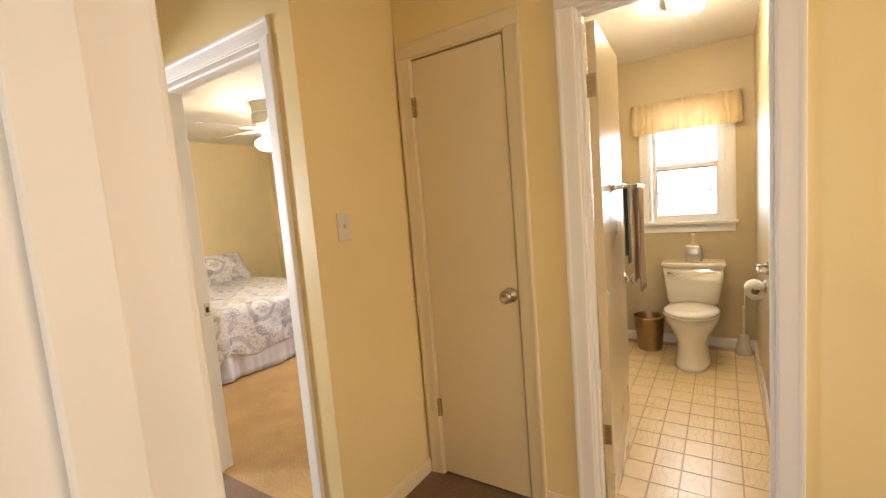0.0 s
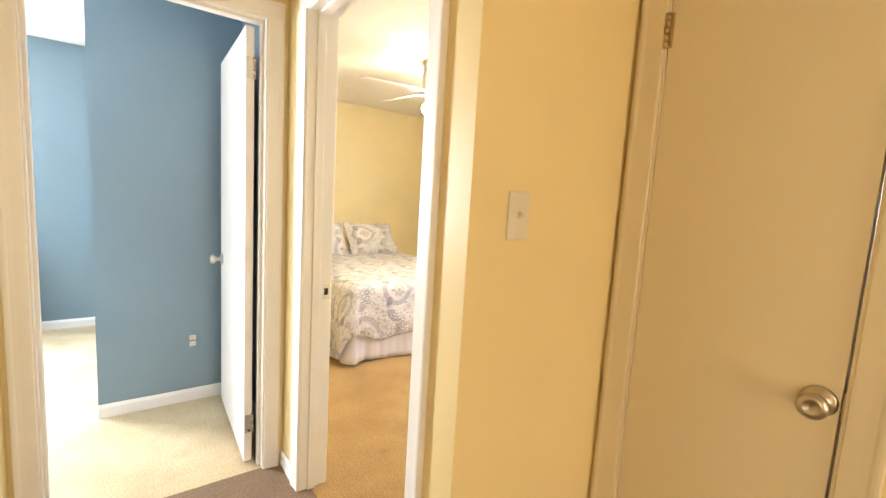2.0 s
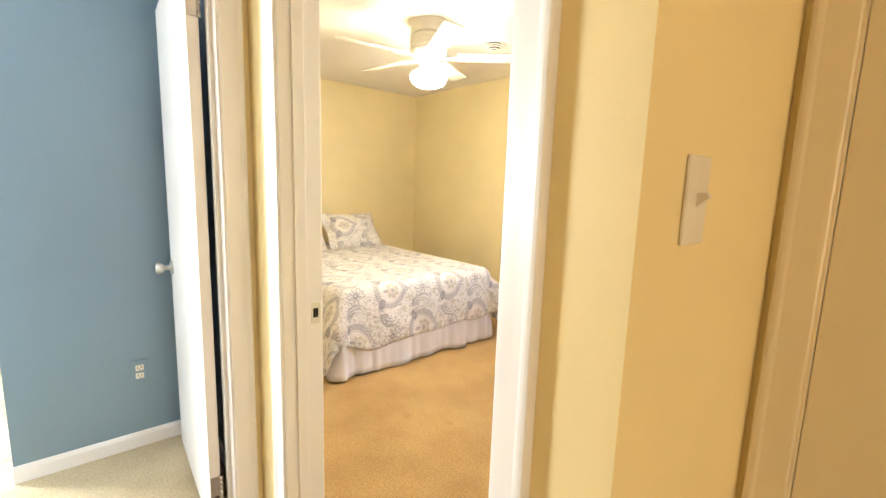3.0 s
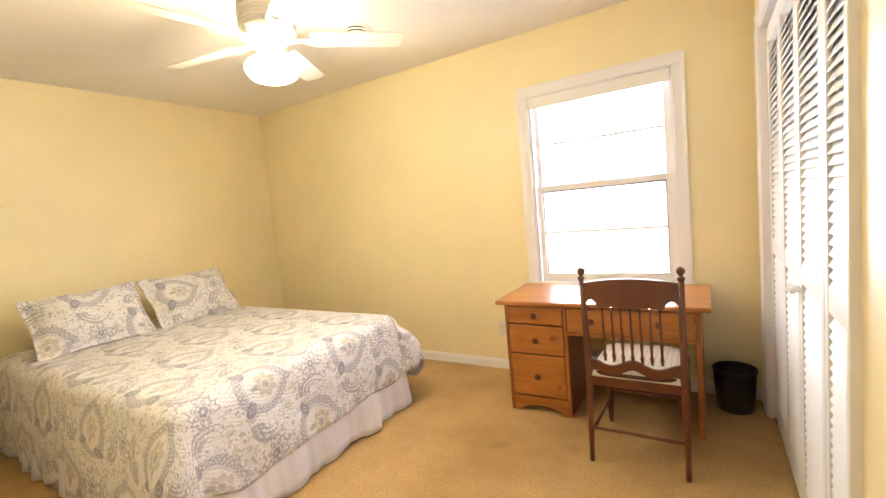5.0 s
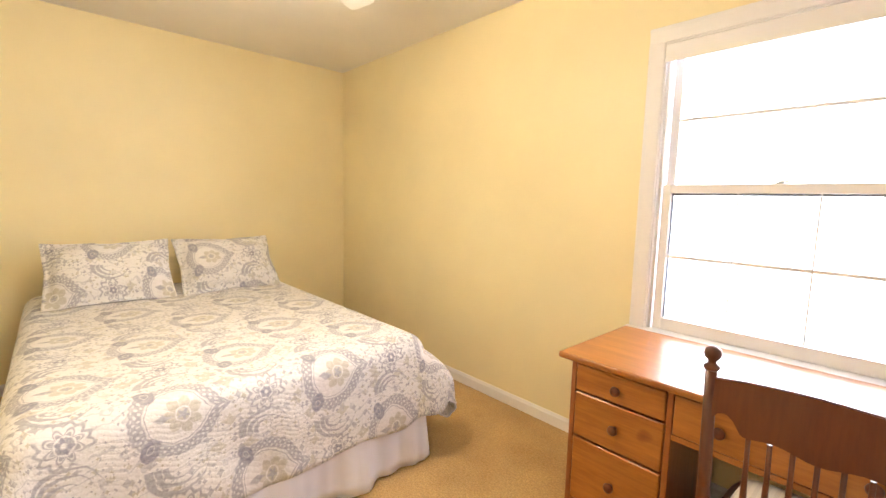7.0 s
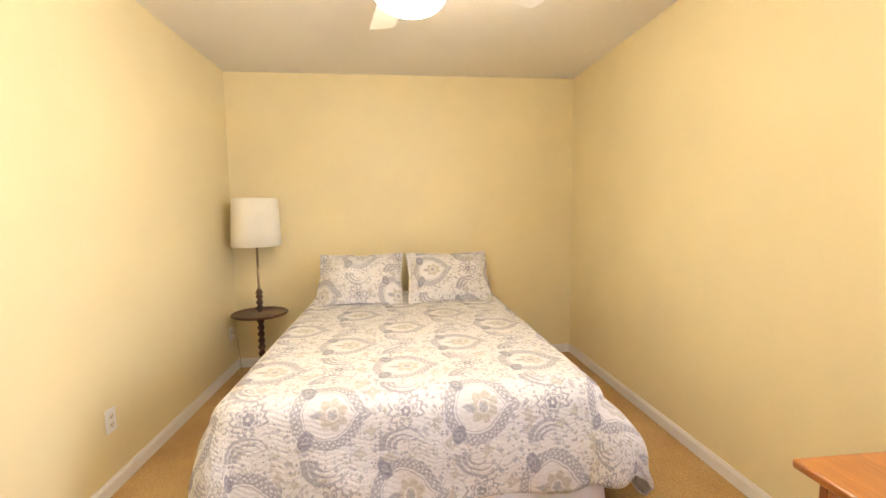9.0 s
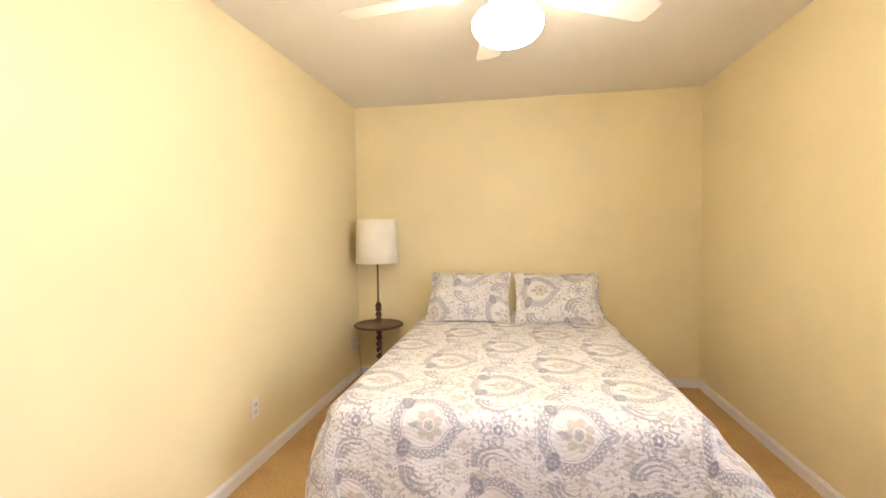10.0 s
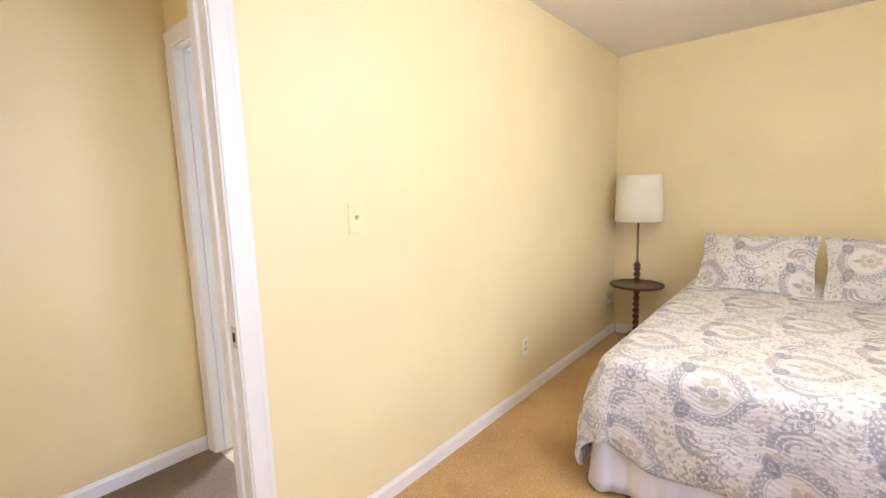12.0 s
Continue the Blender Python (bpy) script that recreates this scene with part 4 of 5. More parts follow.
# ceiling fan
def make_fan():
    ob = thing("ceiling_fan", "white five-blade ceiling fan with a lit schoolhouse globe", "ceiling fan", (-3.10, 3.10, 0))
    FAN = plain("white_fan_enamel", (0.80, 0.77, 0.70), 0.35, 0.03)
    part("canopy", lathe([(0, 2.352), (0.125, 2.352), (0.132, 2.360), (0.128, 2.40), (0.140, 2.425), (0.140, CEIL), (0, CEIL)], 40), FAN, ob)
    prof = [(0, 2.205), (0.10, 2.205), (0.128, 2.215)]
    for k in range(6):
        z = 2.232 + k * 0.018
        prof += [(0.130, z), (0.136, z + 0.004), (0.136, z + 0.011), (0.130, z + 0.015)]
    prof += [(0.118, 2.352), (0, 2.352)]
    part("motor_housing", lathe(prof, 40), FAN, ob, "ribbed motor housing")
    part("switch_cup", lathe([(0, 2.145), (0.060, 2.145), (0.068, 2.155), (0.072, 2.195), (0.085, 2.205), (0, 2.205)], 32), FAN, ob)
    part("light_fitter", lathe([(0, 2.118), (0.058, 2.118), (0.062, 2.126), (0.062, 2.140), (0.050, 2.145), (0, 2.145)], 32), FAN, ob)
    part("globe", lathe([(0, 1.996), (0.030, 1.997), (0.062, 2.002), (0.092, 2.013), (0.106, 2.021), (0.110, 2.026), (0.122, 2.039), (0.130, 2.059), (0.129, 2.077), (0.118, 2.095), (0.096, 2.108), (0.068, 2.116), (0.058, 2.1175), (0, 2.1175)], 40), GLOBE, ob, "glowing white schoolhouse glass globe")
    for k in range(5):
        a = 46 + 72 * k
        arm = bmesh.new()
        add(arm, prism([(0.085, -0.030), (0.14, -0.018), (0.175, -0.022), (0.235, -0.046), (0.250, -0.030), (0.250, 0.030), (0.235, 0.046), (0.175, 0.022), (0.14, 0.018), (0.085, 0.030)], 0.005, "z", 2.196))
        bmesh.ops.bevel(arm, geom=arm.edges[:], offset=0.0015, segments=1, affect="EDGES")
        blade_out = [(0.20, -0.052), (0.215, -0.058), (0.64, -0.066), (0.662, -0.058), (0.668, -0.040), (0.668, 0.040), (0.662, 0.058), (0.64, 0.066), (0.215, 0.058), (0.20, 0.052)]
        bl = prism(blade_out, 0.006, "z", 0.0)
        bmesh.ops.bevel(bl, geom=bl.edges[:], offset=0.0018, segments=2, affect="EDGES")
        bl.transform(Matrix.Translation((0, 0, 2.203)) @ Matrix.Rotation(radians(-11), 4, "X"))
        m = Matrix.Rotation(radians(a), 4, "Z")
        bl.transform(m), arm.transform(m)
        blade = part("blade", bl, FAN, ob)
        part("blade_bracket", arm, FAN, blade)


make_fan()


# floor lamp with its built-in table
def make_lamp():
    ob = thing("floor_lamp", "dark turned-wood floor lamp with a round table and white drum shade", "floor lamp", (-5.005, 1.945, 0))
    SHADE = cloth("linen_shade", (0.88, 0.84, 0.74), 0.8, 500)
    AGED = metal("aged_brass", (0.30, 0.22, 0.13), 0.35)
    CORD = plain("brown_cord", (0.36, 0.27, 0.15), 0.6)
    sh = lathe([(0.182, 1.045), (0.184, 1.046), (0.168, 1.412), (0.166, 1.413), (0.164, 1.411), (0.180, 1.047)], 48)
    sh.faces.ensure_lookup_table()
    for f in [f for f in sh.faces if len(f.verts) > 10]:
        sh.faces.remove(f)
    part("shade", sh, SHADE, ob, "white linen drum shade, unlit")
    spider = bmesh.new()
    for a in (0, 120, 240):
        add(spider, tube([(0, 0, 1.36), (0.163 * math.cos(radians(a)), 0.163 * math.sin(radians(a)), 1.40)], 0.002, 6))
    part("spider", spider, AGED, ob)
    part("stem", lathe([(0, 0.70), (0.016, 0.70), (0.012, 0.715), (0.009, 0.73), (0.009, 1.20), (0.017, 1.21), (0.017, 1.25), (0.006, 1.26), (0.004, 1.37), (0, 1.37)], 18), AGED, ob, "aged brass stem")
    part("bulb", lathe([(0, 1.24), (0.013, 1.25), (0.028, 1.30), (0.026, 1.33), (0.012, 1.345), (0, 1.346)], 18, (0.0, 0.0, 0.0)), PLATE, ob)

    def barley(z0, z1, r, turns):
        """A barley-twist column."""
        bm, rings = bmesh.new(), []
        nz = int((z1 - z0) / 0.006)
        for i in range(nz + 1):
            z = z0 + (z1 - z0) * i / nz
            ph = 2 * math.pi * turns * i / nz
            rings.append([bm.verts.new(((r + 0.0065 * math.cos(2 * (2 * math.pi * k / 20) - ph)) * math.cos(2 * math.pi * k / 20), (r + 0.0065 * math.cos(2 * (2 * math.pi * k / 20) - ph)) * math.sin(2 * math.pi * k / 20), z)) for k in range(20)])
        for a, b in zip(rings, rings[1:]):
            for k in range(20):
                bm.faces.new((a[k], a[(k + 1) % 20], b[(k + 1) % 20], b[k])).smooth = True
        bm.faces.new(rings[0][::-1]), bm.faces.new(rings[-1])
        return bm
    part("upper_column", barley(0.525, 0.665, 0.021, 3), DARK_WOOD, ob, "barley-twist column")
    part("collar", lathe([(0, 0.665), (0.020, 0.665), (0.029, 0.672), (0.029, 0.68), (0.020, 0.688), (0.022, 0.695), (0.014, 0.705), (0, 0.705)], 20), DARK_WOOD, ob)
    part("tabletop", lathe([(0, 0.497), (0.190, 0.497), (0.205, 0.501), (0.212, 0.508), (0.212, 0.513), (0.206, 0.519), (0.196, 0.521), (0.190, 0.516), (0, 0.516)], 48), DARK_WOOD, ob, "round dark walnut tabletop")
    part("table_hub", lathe([(0, 0.47), (0.030, 0.47), (0.045, 0.490), (0.045, 0.497), (0, 0.497)], 20), DARK_WOOD, ob)
    part("lower_column", barley(0.10, 0.47, 0.021, 7), DARK_WOOD, ob, "barley-twist column")
    part("base_block", lathe([(0, 0.055), (0.040, 0.055), (0.046, 0.065), (0.046, 0.085), (0.030, 0.10), (0, 0.10)], 20), DARK_WOOD, ob)
    for a in (100, 220, 340):
        c, s = math.cos(radians(a)), math.sin(radians(a))
        part("foot", tube([(0.03 * c, 0.03 * s, 0.075), (0.08 * c, 0.08 * s, 0.070), (0.13 * c, 0.13 * s, 0.045), (0.165 * c, 0.165 * s, 0.014), (0.185 * c, 0.185 * s, 0.012)], [0.018, 0.017, 0.014, 0.012, 0.011], 12), DARK_WOOD, ob)

    part("cord", tube([(-0.083, -0.235, 0.309), (-0.083, -0.215, 0.300), (-0.075, -0.205, 0.22), (-0.090, -0.200, 0.10), (-0.085, -0.190, 0.012), (-0.05, -0.12, 0.006), (0.02, -0.07, 0.006), (0.0, -0.03, 0.03), (0.0, -0.01, 0.06)], 0.0024, 8), CORD, ob, "thin brown lamp cord")
    part("plug", soft_box(-0.096, -0.070, -0.2535, -0.230, 0.297, 0.321, 0.004, 2), PLATE, ob, "ivory plug in the wall outlet")


make_lamp()


# desk
def make_desk():
    ob = thing("desk", "honey pine desk with a drawer pedestal and turned knobs", "desk", (-1.848, 4.265, 0))
    x0, x1, y0, y1 = -0.57, 0.57, -0.29, 0.29
    top = soft_box(x0, x1, y0, y1, 0.668, 0.693, 0.008, 3)
    part("desktop", top, PINE, ob, "polished pine top")
    fy = y0 + 0.022
    part("side_panel", soft_box(x0 + 0.052, x0 + 0.072, fy, y1 - 0.02, 0.0, 0.668, 0.003), PINE_UP, ob)
    part("side_panel", soft_box(x0 + 0.410, x0 + 0.430, fy, y1 - 0.02, 0.0, 0.668, 0.003), PINE_UP, ob)
    part("end_panel", soft_box(x1 - 0.072, x1 - 0.045, fy, y1 - 0.02, 0.0, 0.668, 0.003), PINE_UP, ob)
    part("carcass_back", soft_box(x0 + 0.072, x0 + 0.410, y1 - 0.035, y1 - 0.022, 0.05, 0.668, 0.001, 1), PINE, ob)
    part("apron_back", soft_box(x0 + 0.430, x1 - 0.072, y1 - 0.035, y1 - 0.022, 0.45, 0.668, 0.001, 1), PINE, ob)
    arch = [(0.0, 0.0), (0.035, 0.0), (0.055, 0.022), (0.085, 0.036), (0.169, 0.048), (0.253, 0.036), (0.283, 0.022), (0.303, 0.0), (0.338, 0.0), (0.338, 0.100), (0.0, 0.100)]
    part("plinth", prism([(x0 + 0.072 + a, z) for a, z in arch], 0.018, "y", fy + 0.002), PINE, ob, "shaped plinth")
    part("drawer_bed", soft_box(x0 + 0.072, x0 + 0.410, fy + 0.02, y1 - 0.036, 0.085, 0.10, 0.001, 1), PINE, ob)

    def drawer(a, b, z0, z1, knobs):
        dr = part("drawer", soft_box(a + 0.003, b - 0.003, fy - 0.004, fy + 0.018, z0 + 0.003, z1 - 0.003, 0.005, 3), PINE, ob)
        for k in knobs:
            kn = part("knob", lathe([(0, 0), (0.008, 0), (0.0085, 0.008), (0.015, 0.013), (0.0185, 0.020), (0.017, 0.027), (0.010, 0.031), (0, 0.032)], 20), CHAIR_WOOD, dr, "turned wooden knob")
            kn.matrix_basis = pose(k, fy - 0.003, (z0 + z1) / 2, 90, 0, 0)
    a, b = x0 + 0.072, x0 + 0.410
    mid = (a + b) / 2
    drawer(a, b, 0.552, 0.664, [mid])
    drawer(a, b, 0.368, 0.550, [mid])
    drawer(a, b, 0.102, 0.366, [mid])
    c, e = x0 + 0.430, x1 - 0.072
    drawer(c, e, 0.520, 0.664, [c + 0.14, e - 0.16])
    part("knee_rail", soft_box(c, e, fy + 0.001, fy + 0.02, 0.500, 0.520, 0.002), PINE, ob)


make_desk()


# side chair
def make_chair():
    ob = thing("side_chair", "dark-stained oak chair with spindle back and striped cushion seat", "chair", (-1.592, 3.66, 0), 0)
    hw = 0.205
    for s in (-1, 1):
        part("back_post", tube([(s * hw, -0.03, 0.0), (s * hw, -0.012, 0.20), (s * (hw - 0.002), 0.01, 0.42), (s * hw, 0.008, 0.60), (s * (hw + 0.002), -0.012, 0.90)], [0.012, 0.014, 0.017, 0.015, 0.0125], 14), CHAIR_WOOD, ob)
        part("finial", lathe([(0.013, 0.895), (0.017, 0.900), (0.017, 0.906), (0.010, 0.912), (0.009, 0.918), (0.016, 0.926), (0.0185, 0.936), (0.016, 0.947), (0.008, 0.953), (0, 0.955)], 18, (s * (hw + 0.002), -0.012, 0)), CHAIR_WOOD, ob, "turned ball finial")
        part("front_leg", lathe([(0, 0), (0.012, 0), (0.014, 0.03), (0.020, 0.20), (0.016, 0.22), (0.022, 0.25), (0.018, 0.30), (0.021, 0.41), (0, 0.41)], 16, (s * 0.19, 0.385, 0)), CHAIR_WOOD, ob)
        part("side_stretcher", tube([(s * hw, -0.01, 0.135), (s * 0.196, 0.385, 0.125)], 0.009, 10), CHAIR_WOOD, ob)
        part("seat_rail", soft_box(min(s * 0.18, s * 0.205), max(s * 0.18, s * 0.205), 0.02, 0.39, 0.385, 0.435, 0.004), CHAIR_WOOD, ob)
    part("rear_stretcher", tube([(-hw, -0.018, 0.165), (hw, -0.018, 0.165)], 0.008, 10), CHAIR_WOOD, ob)
    part("front_stretcher", tube([(-0.19, 0.385, 0.19), (0.19, 0.385, 0.19)], [0.011, 0.011], 10), CHAIR_WOOD, ob)
    part("seat_rail", soft_box(-0.19, 0.19, 0.372, 0.396, 0.385, 0.435, 0.004), CHAIR_WOOD, ob)
    part("seat_rail", soft_box(-0.19, 0.19, 0.0, 0.022, 0.375, 0.425, 0.004), CHAIR_WOOD, ob)

    def shaped(top, bottom, thick, y, bow):
        """A bowed board whose upper and lower edges follow the two curves."""
        bm, cols = bmesh.new(), []
        for i in range(25):
            u = -1 + 2 * i / 24
            yy = y - bow * (1 - u * u)
            cols.append([bm.verts.new((u * (hw - 0.004), yy + d, z)) for d in (0, thick) for z in (bottom(u), top(u))])
        for a, b in zip(cols, cols[1:]):
            for q in ((0, 1, 1, 0), (2, 3, 3, 2), (1, 3, 3, 1), (0, 2, 2, 0)):
                bm.faces.new((a[q[0]], a[q[1]], b[q[2]], b[q[3]])).smooth = False
        for c in (cols[0], cols[-1]):
            bm.faces.new((c[0], c[1], c[3], c[2]))
        bmesh.ops.recalc_face_normals(bm, faces=bm.faces[:])
        bmesh.ops.bevel(bm, geom=[e for e in bm.edges if e.calc_face_angle(0) > 0.9], offset=0.003, segments=2, affect="EDGES")
        return bm
    part("crest_rail", shaped(lambda u: 0.880 + 0.024 * (1 - u * u), lambda u: 0.768 - 0.006 * math.cos(u * 9) + (0.038 * math.sin(math.pi * (abs(u) - 0.66) / 0.34) if abs(u) > 0.66 else 0.0), 0.018, -0.016, 0.022), CHAIR_WOOD, ob, "broad bowed crest rail")
    part("lower_rail", shaped(lambda u: 0.500 + 0.020 * math.cos(u * 6.2) * (1 - abs(u) * 0.4), lambda u: 0.452 + 0.022 * math.cos(u * 6.2) * (1 - abs(u)), 0.018, 0.000, 0.018), CHAIR_WOOD, ob, "wavy lower back rail")
    for k in range(7):
        u = -0.60 + 0.2 * k
        x = u * (hw - 0.004)
        bw = 0.018 * (1 - u * u)
        part("spindle", tube([(x, 0.008 - bw, 0.505), (x, 0.006 - bw, 0.535), (x, 0.005 - bw, 0.545), (x, 0.003 - bw, 0.60), (x, -0.002 - bw, 0.70), (x, -0.007 - bw, 0.768)], [0.0055, 0.009, 0.0055, 0.0075, 0.005, 0.005], 10), CHAIR_WOOD, ob)
    m, n, l, p = material("striped_cushion")
    v = coords(n, l)
    wv = n.new("ShaderNodeTexWave")
    wv.inputs["Scale"].default_value, wv.inputs["Distortion"].default_value = 14.0, 0.3
    l.new(v, wv.inputs["Vector"])
    l.new(ramp(n, l, wv.outputs["Fac"], [(0.45, (0.76, 0.72, 0.66)), (0.62, (0.68, 0.64, 0.59))]), p.inputs["Base Color"])
    p.inputs["Roughness"].default_value = 0.9
    seat = bmesh.new()
    bmesh.ops.create_grid(seat, x_segments=20, y_segments=20, size=1.0)
    for q in seat.verts:
        x, y = q.co.x, q.co.y
        e = max(0.0, (1 - abs(x) ** 4)) ** 0.5 * max(0.0, (1 - abs(y) ** 4)) ** 0.5
        q.co = (x * (0.205 - 0.004 * y), 0.205 + y * 0.205, 0.432 + 0.052 * e)
    for f in seat.faces:
        f.smooth = True
    bmesh.ops.solidify(seat, geom=seat.faces[:], thickness=0.012)
    part("seat_cushion", seat, m, ob, "white and grey striped seat cushion")
    part("seat_piping", tube([(0.207 * math.copysign(abs(math.cos(a)) ** 0.4, math.cos(a)), 0.205 + 0.207 * math.copysign(abs(math.sin(a)) ** 0.4, math.sin(a)), 0.437) for a in [2 * math.pi * k / 48 for k in range(49)]], 0.009, 8), DARK_WOOD, ob, "dark edging round the seat")
    return ob


make_chair()

# waste bin
b = thing("waste_bin", "round black plastic waste bin on the carpet", "bin", (-1.178, 4.43, 0))
b.matrix_basis = b.matrix_basis @ Matrix.Scale(0.87, 4)
body = lathe([(0, 0.0), (0.100, 0.0), (0.104, 0.004), (0.120, 0.255), (0.124, 0.262), (0.124, 0.270), (0.119, 0.270), (0.116, 0.255), (0.100, 0.010), (0, 0.010)], 40)
part("bucket", body, BLACK, b)
part("rim", lathe([(0.119, 0.262), (0.125, 0.262), (0.127, 0.267), (0.125, 0.273), (0.119, 0.273), (0.119, 0.262)], 40, cap=False), BLACK, b)


# ---- bathroom things ----
PORCELAIN = plain("white_porcelain", (0.80, 0.76, 0.68), 0.08, 0.02, 4, 0.6)
BRONZE = metal("bronze_bin", (0.42, 0.31, 0.20), 0.38)


def loft(sections, seg=36, cap=True):
    """Rings (cx, cy, rx, ry, z, squareness) joined from bottom to top."""
    bm, rings = bmesh.new(), []
    for cx, cy, rx, ry, z, sq in sections:
        ring = []
        for k in range(seg):
            a = 2 * math.pi * k / seg
            c, s = math.cos(a), math.sin(a)
            ring.append(bm.verts.new((cx + rx * math.copysign(abs(c) ** sq, c), cy + ry * math.copysign(abs(s) ** sq, s), z)))
        rings.append(ring)
    for a, b in zip(rings, rings[1:]):
        for k in range(seg):
            bm.faces.new((a[k], a[(k + 1) % seg], b[(k + 1) % seg], b[k])).smooth = True
    if cap:
        bm.faces.new(rings[0][::-1]), bm.faces.new(rings[-1])
    return bm


def make_toilet():
    ob = thing("toilet", "white two-piece porcelain toilet with closed lid", "toilet", (0.27, 4.2, 0))
    part("bowl", loft([(0, -0.01, 0.122, 0.265, 0.0, 0.85), (0, -0.01, 0.118, 0.258, 0.03, 0.85), (0, 0.0, 0.106, 0.230, 0.10, 0.9), (0, 0.0, 0.106, 0.218, 0.18, 0.95), (0, -0.015, 0.135, 0.228, 0.25, 1), (0, -0.03, 0.165, 0.235, 0.31, 1), (0, -0.04, 0.182, 0.242, 0.355, 1), (0, -0.04, 0.183, 0.243, 0.375, 1), (0, -0.04, 0.176, 0.236, 0.382, 1)]), PORCELAIN, ob, "rounded porcelain bowl on its pedestal")
    part("seat", loft([(0, -0.045, 0.184, 0.243, 0.383, 0.95), (0, -0.045, 0.190, 0.248, 0.388, 0.95), (0, -0.045, 0.190, 0.248, 0.397, 0.95), (0, -0.045, 0.184, 0.242, 0.402, 0.95)]), PORCELAIN, ob)
    part("lid", loft([(0, -0.042, 0.184, 0.240, 0.404, 0.95), (0, -0.042, 0.188, 0.244, 0.408, 0.95), (0, -0.042, 0.186, 0.242, 0.418, 0.95), (0, -0.042, 0.165, 0.220, 0.427, 0.95), (0, -0.042, 0.10, 0.15, 0.431, 0.95)]), PORCELAIN, ob)
    part("shelf", soft_box(-0.13, 0.13, 0.12, 0.36, 0.30, 0.385, 0.03, 4), PORCELAIN, ob)
    part("tank", loft([(0, 0.265, 0.165, 0.080, 0.385, 0.4), (0, 0.265, 0.185, 0.092, 0.42, 0.35), (0, 0.265, 0.205, 0.098, 0.58, 0.3), (0, 0.265, 0.215, 0.100, 0.705, 0.28)]), PORCELAIN, ob)
    part("tank_lid", loft([(0, 0.263, 0.222, 0.106, 0.705, 0.28), (0, 0.263, 0.228, 0.112, 0.712, 0.28), (0, 0.263, 0.228, 0.112, 0.728, 0.28), (0, 0.263, 0.218, 0.102, 0.738, 0.28)]), PORCELAIN, ob)
    part("flush_lever", add(tube([(-0.165, 0.168, 0.655), (-0.165, 0.150, 0.655)], 0.010, 12), tube([(-0.168, 0.152, 0.655), (-0.120, 0.148, 0.648), (-0.090, 0.150, 0.643)], [0.006, 0.005, 0.006], 10)), CHROME, ob, "chrome flush lever")
    for x in (-0.07, 0.07):
        part("lid_hinge", soft_box(x - 0.018, x + 0.018, 0.185, 0.215, 0.386, 0.418, 0.006, 2), PORCELAIN, ob)


make_toilet()

s = thing("soap_dispenser", "steel soap dispenser with a white pump on the tank", "dispenser", (0.275, 4.455, 0.738))
s.matrix_basis = s.matrix_basis @ Matrix.Scale(1.18, 4)
part("bottle", loft([(0, 0, 0.052, 0.035, 0.0, 0.5), (0, 0, 0.054, 0.037, 0.004, 0.5), (0, 0, 0.052, 0.036, 0.10, 0.5), (0, 0, 0.045, 0.030, 0.112, 0.5), (0, 0, 0.016, 0.016, 0.118, 1)]), STEEL, s, "brushed steel body")
part("pump", add(lathe([(0, 0.117), (0.015, 0.117), (0.015, 0.135), (0.006, 0.14), (0.006, 0.172), (0.014, 0.175), (0.012, 0.192), (0, 0.194)], 18), tube([(0, 0, 0.183), (0.0, -0.03, 0.184), (0.0, -0.042, 0.175)], [0.007, 0.006, 0.004], 10)), PLATE, s)

b = thing("waste_bin", "bronze metal waste bin beside the toilet", "bin", (-0.055, 4.385, 0))
part("bucket", lathe([(0, 0.0), (0.090, 0.0), (0.093, 0.004), (0.118, 0.275), (0.122, 0.280), (0.122, 0.288), (0.116, 0.288), (0.112, 0.272), (0.088, 0.010), (0, 0.010)], 40), BRONZE, b)

h = thing("toilet_brush", "white toilet brush in its holder on the floor", "toilet brush", (0.605, 4.47, 0))
part("holder", lathe([(0, 0), (0.055, 0), (0.058, 0.006), (0.050, 0.05), (0.036, 0.14), (0.030, 0.155), (0.026, 0.155), (0.026, 0.05), (0, 0.05)], 28), PORCELAIN, h)
part("handle", lathe([(0, 0.052), (0.020, 0.052), (0.022, 0.15), (0.009, 0.17), (0.008, 0.33), (0.011, 0.36), (0.009, 0.385), (0, 0.388)], 18), PORCELAIN, h)

# paper holder, roll and a small rail on the wall
p = thing("paper_holder", "chrome paper holder on the bathroom wall", "paper holder", (BATH_E, 3.50, 0.72))
for y in (-0.07, 0.07):
    part("post", add(tube([(0, y, 0.02), (-0.06, y, 0.02)], [0.012, 0.008], 14), tube([(0, y, 0.02), (-0.008, y, 0.02)], 0.024, 18)), CHROME, p)
part("bar", tube([(-0.058, -0.07, 0.02), (-0.058, 0.07, 0.02)], 0.007, 12), CHROME, p)
r = thing("paper_roll", "roll of white toilet paper on its holder", "toilet paper", (BATH_E - 0.058, 3.50, 0.732))
PAPER_WHITE = cloth("tissue", (0.82, 0.79, 0.74), 0.95, 300)
bm = lathe([(0.020, -0.052), (0.050, -0.052), (0.050, 0.052), (0.020, 0.052)], 36)
for f in [f for f in bm.faces if len(f.verts) > 10]:
    bm.faces.remove(f)
bm.transform(Matrix.Rotation(radians(90), 4, "X") @ Matrix.Translation((0, -0.01, 0)))
part("paper", bm, PAPER_WHITE, r)
core = lathe([(0.0185, -0.053), (0.020, -0.053), (0.020, 0.053), (0.0185, 0.053)], 24)
for f in [f for f in core.faces if len(f.verts) > 10]:
    core.faces.remove(f)
core.transform(Matrix.Rotation(radians(90), 4, "X") @ Matrix.Translation((0, -0.01, 0)))
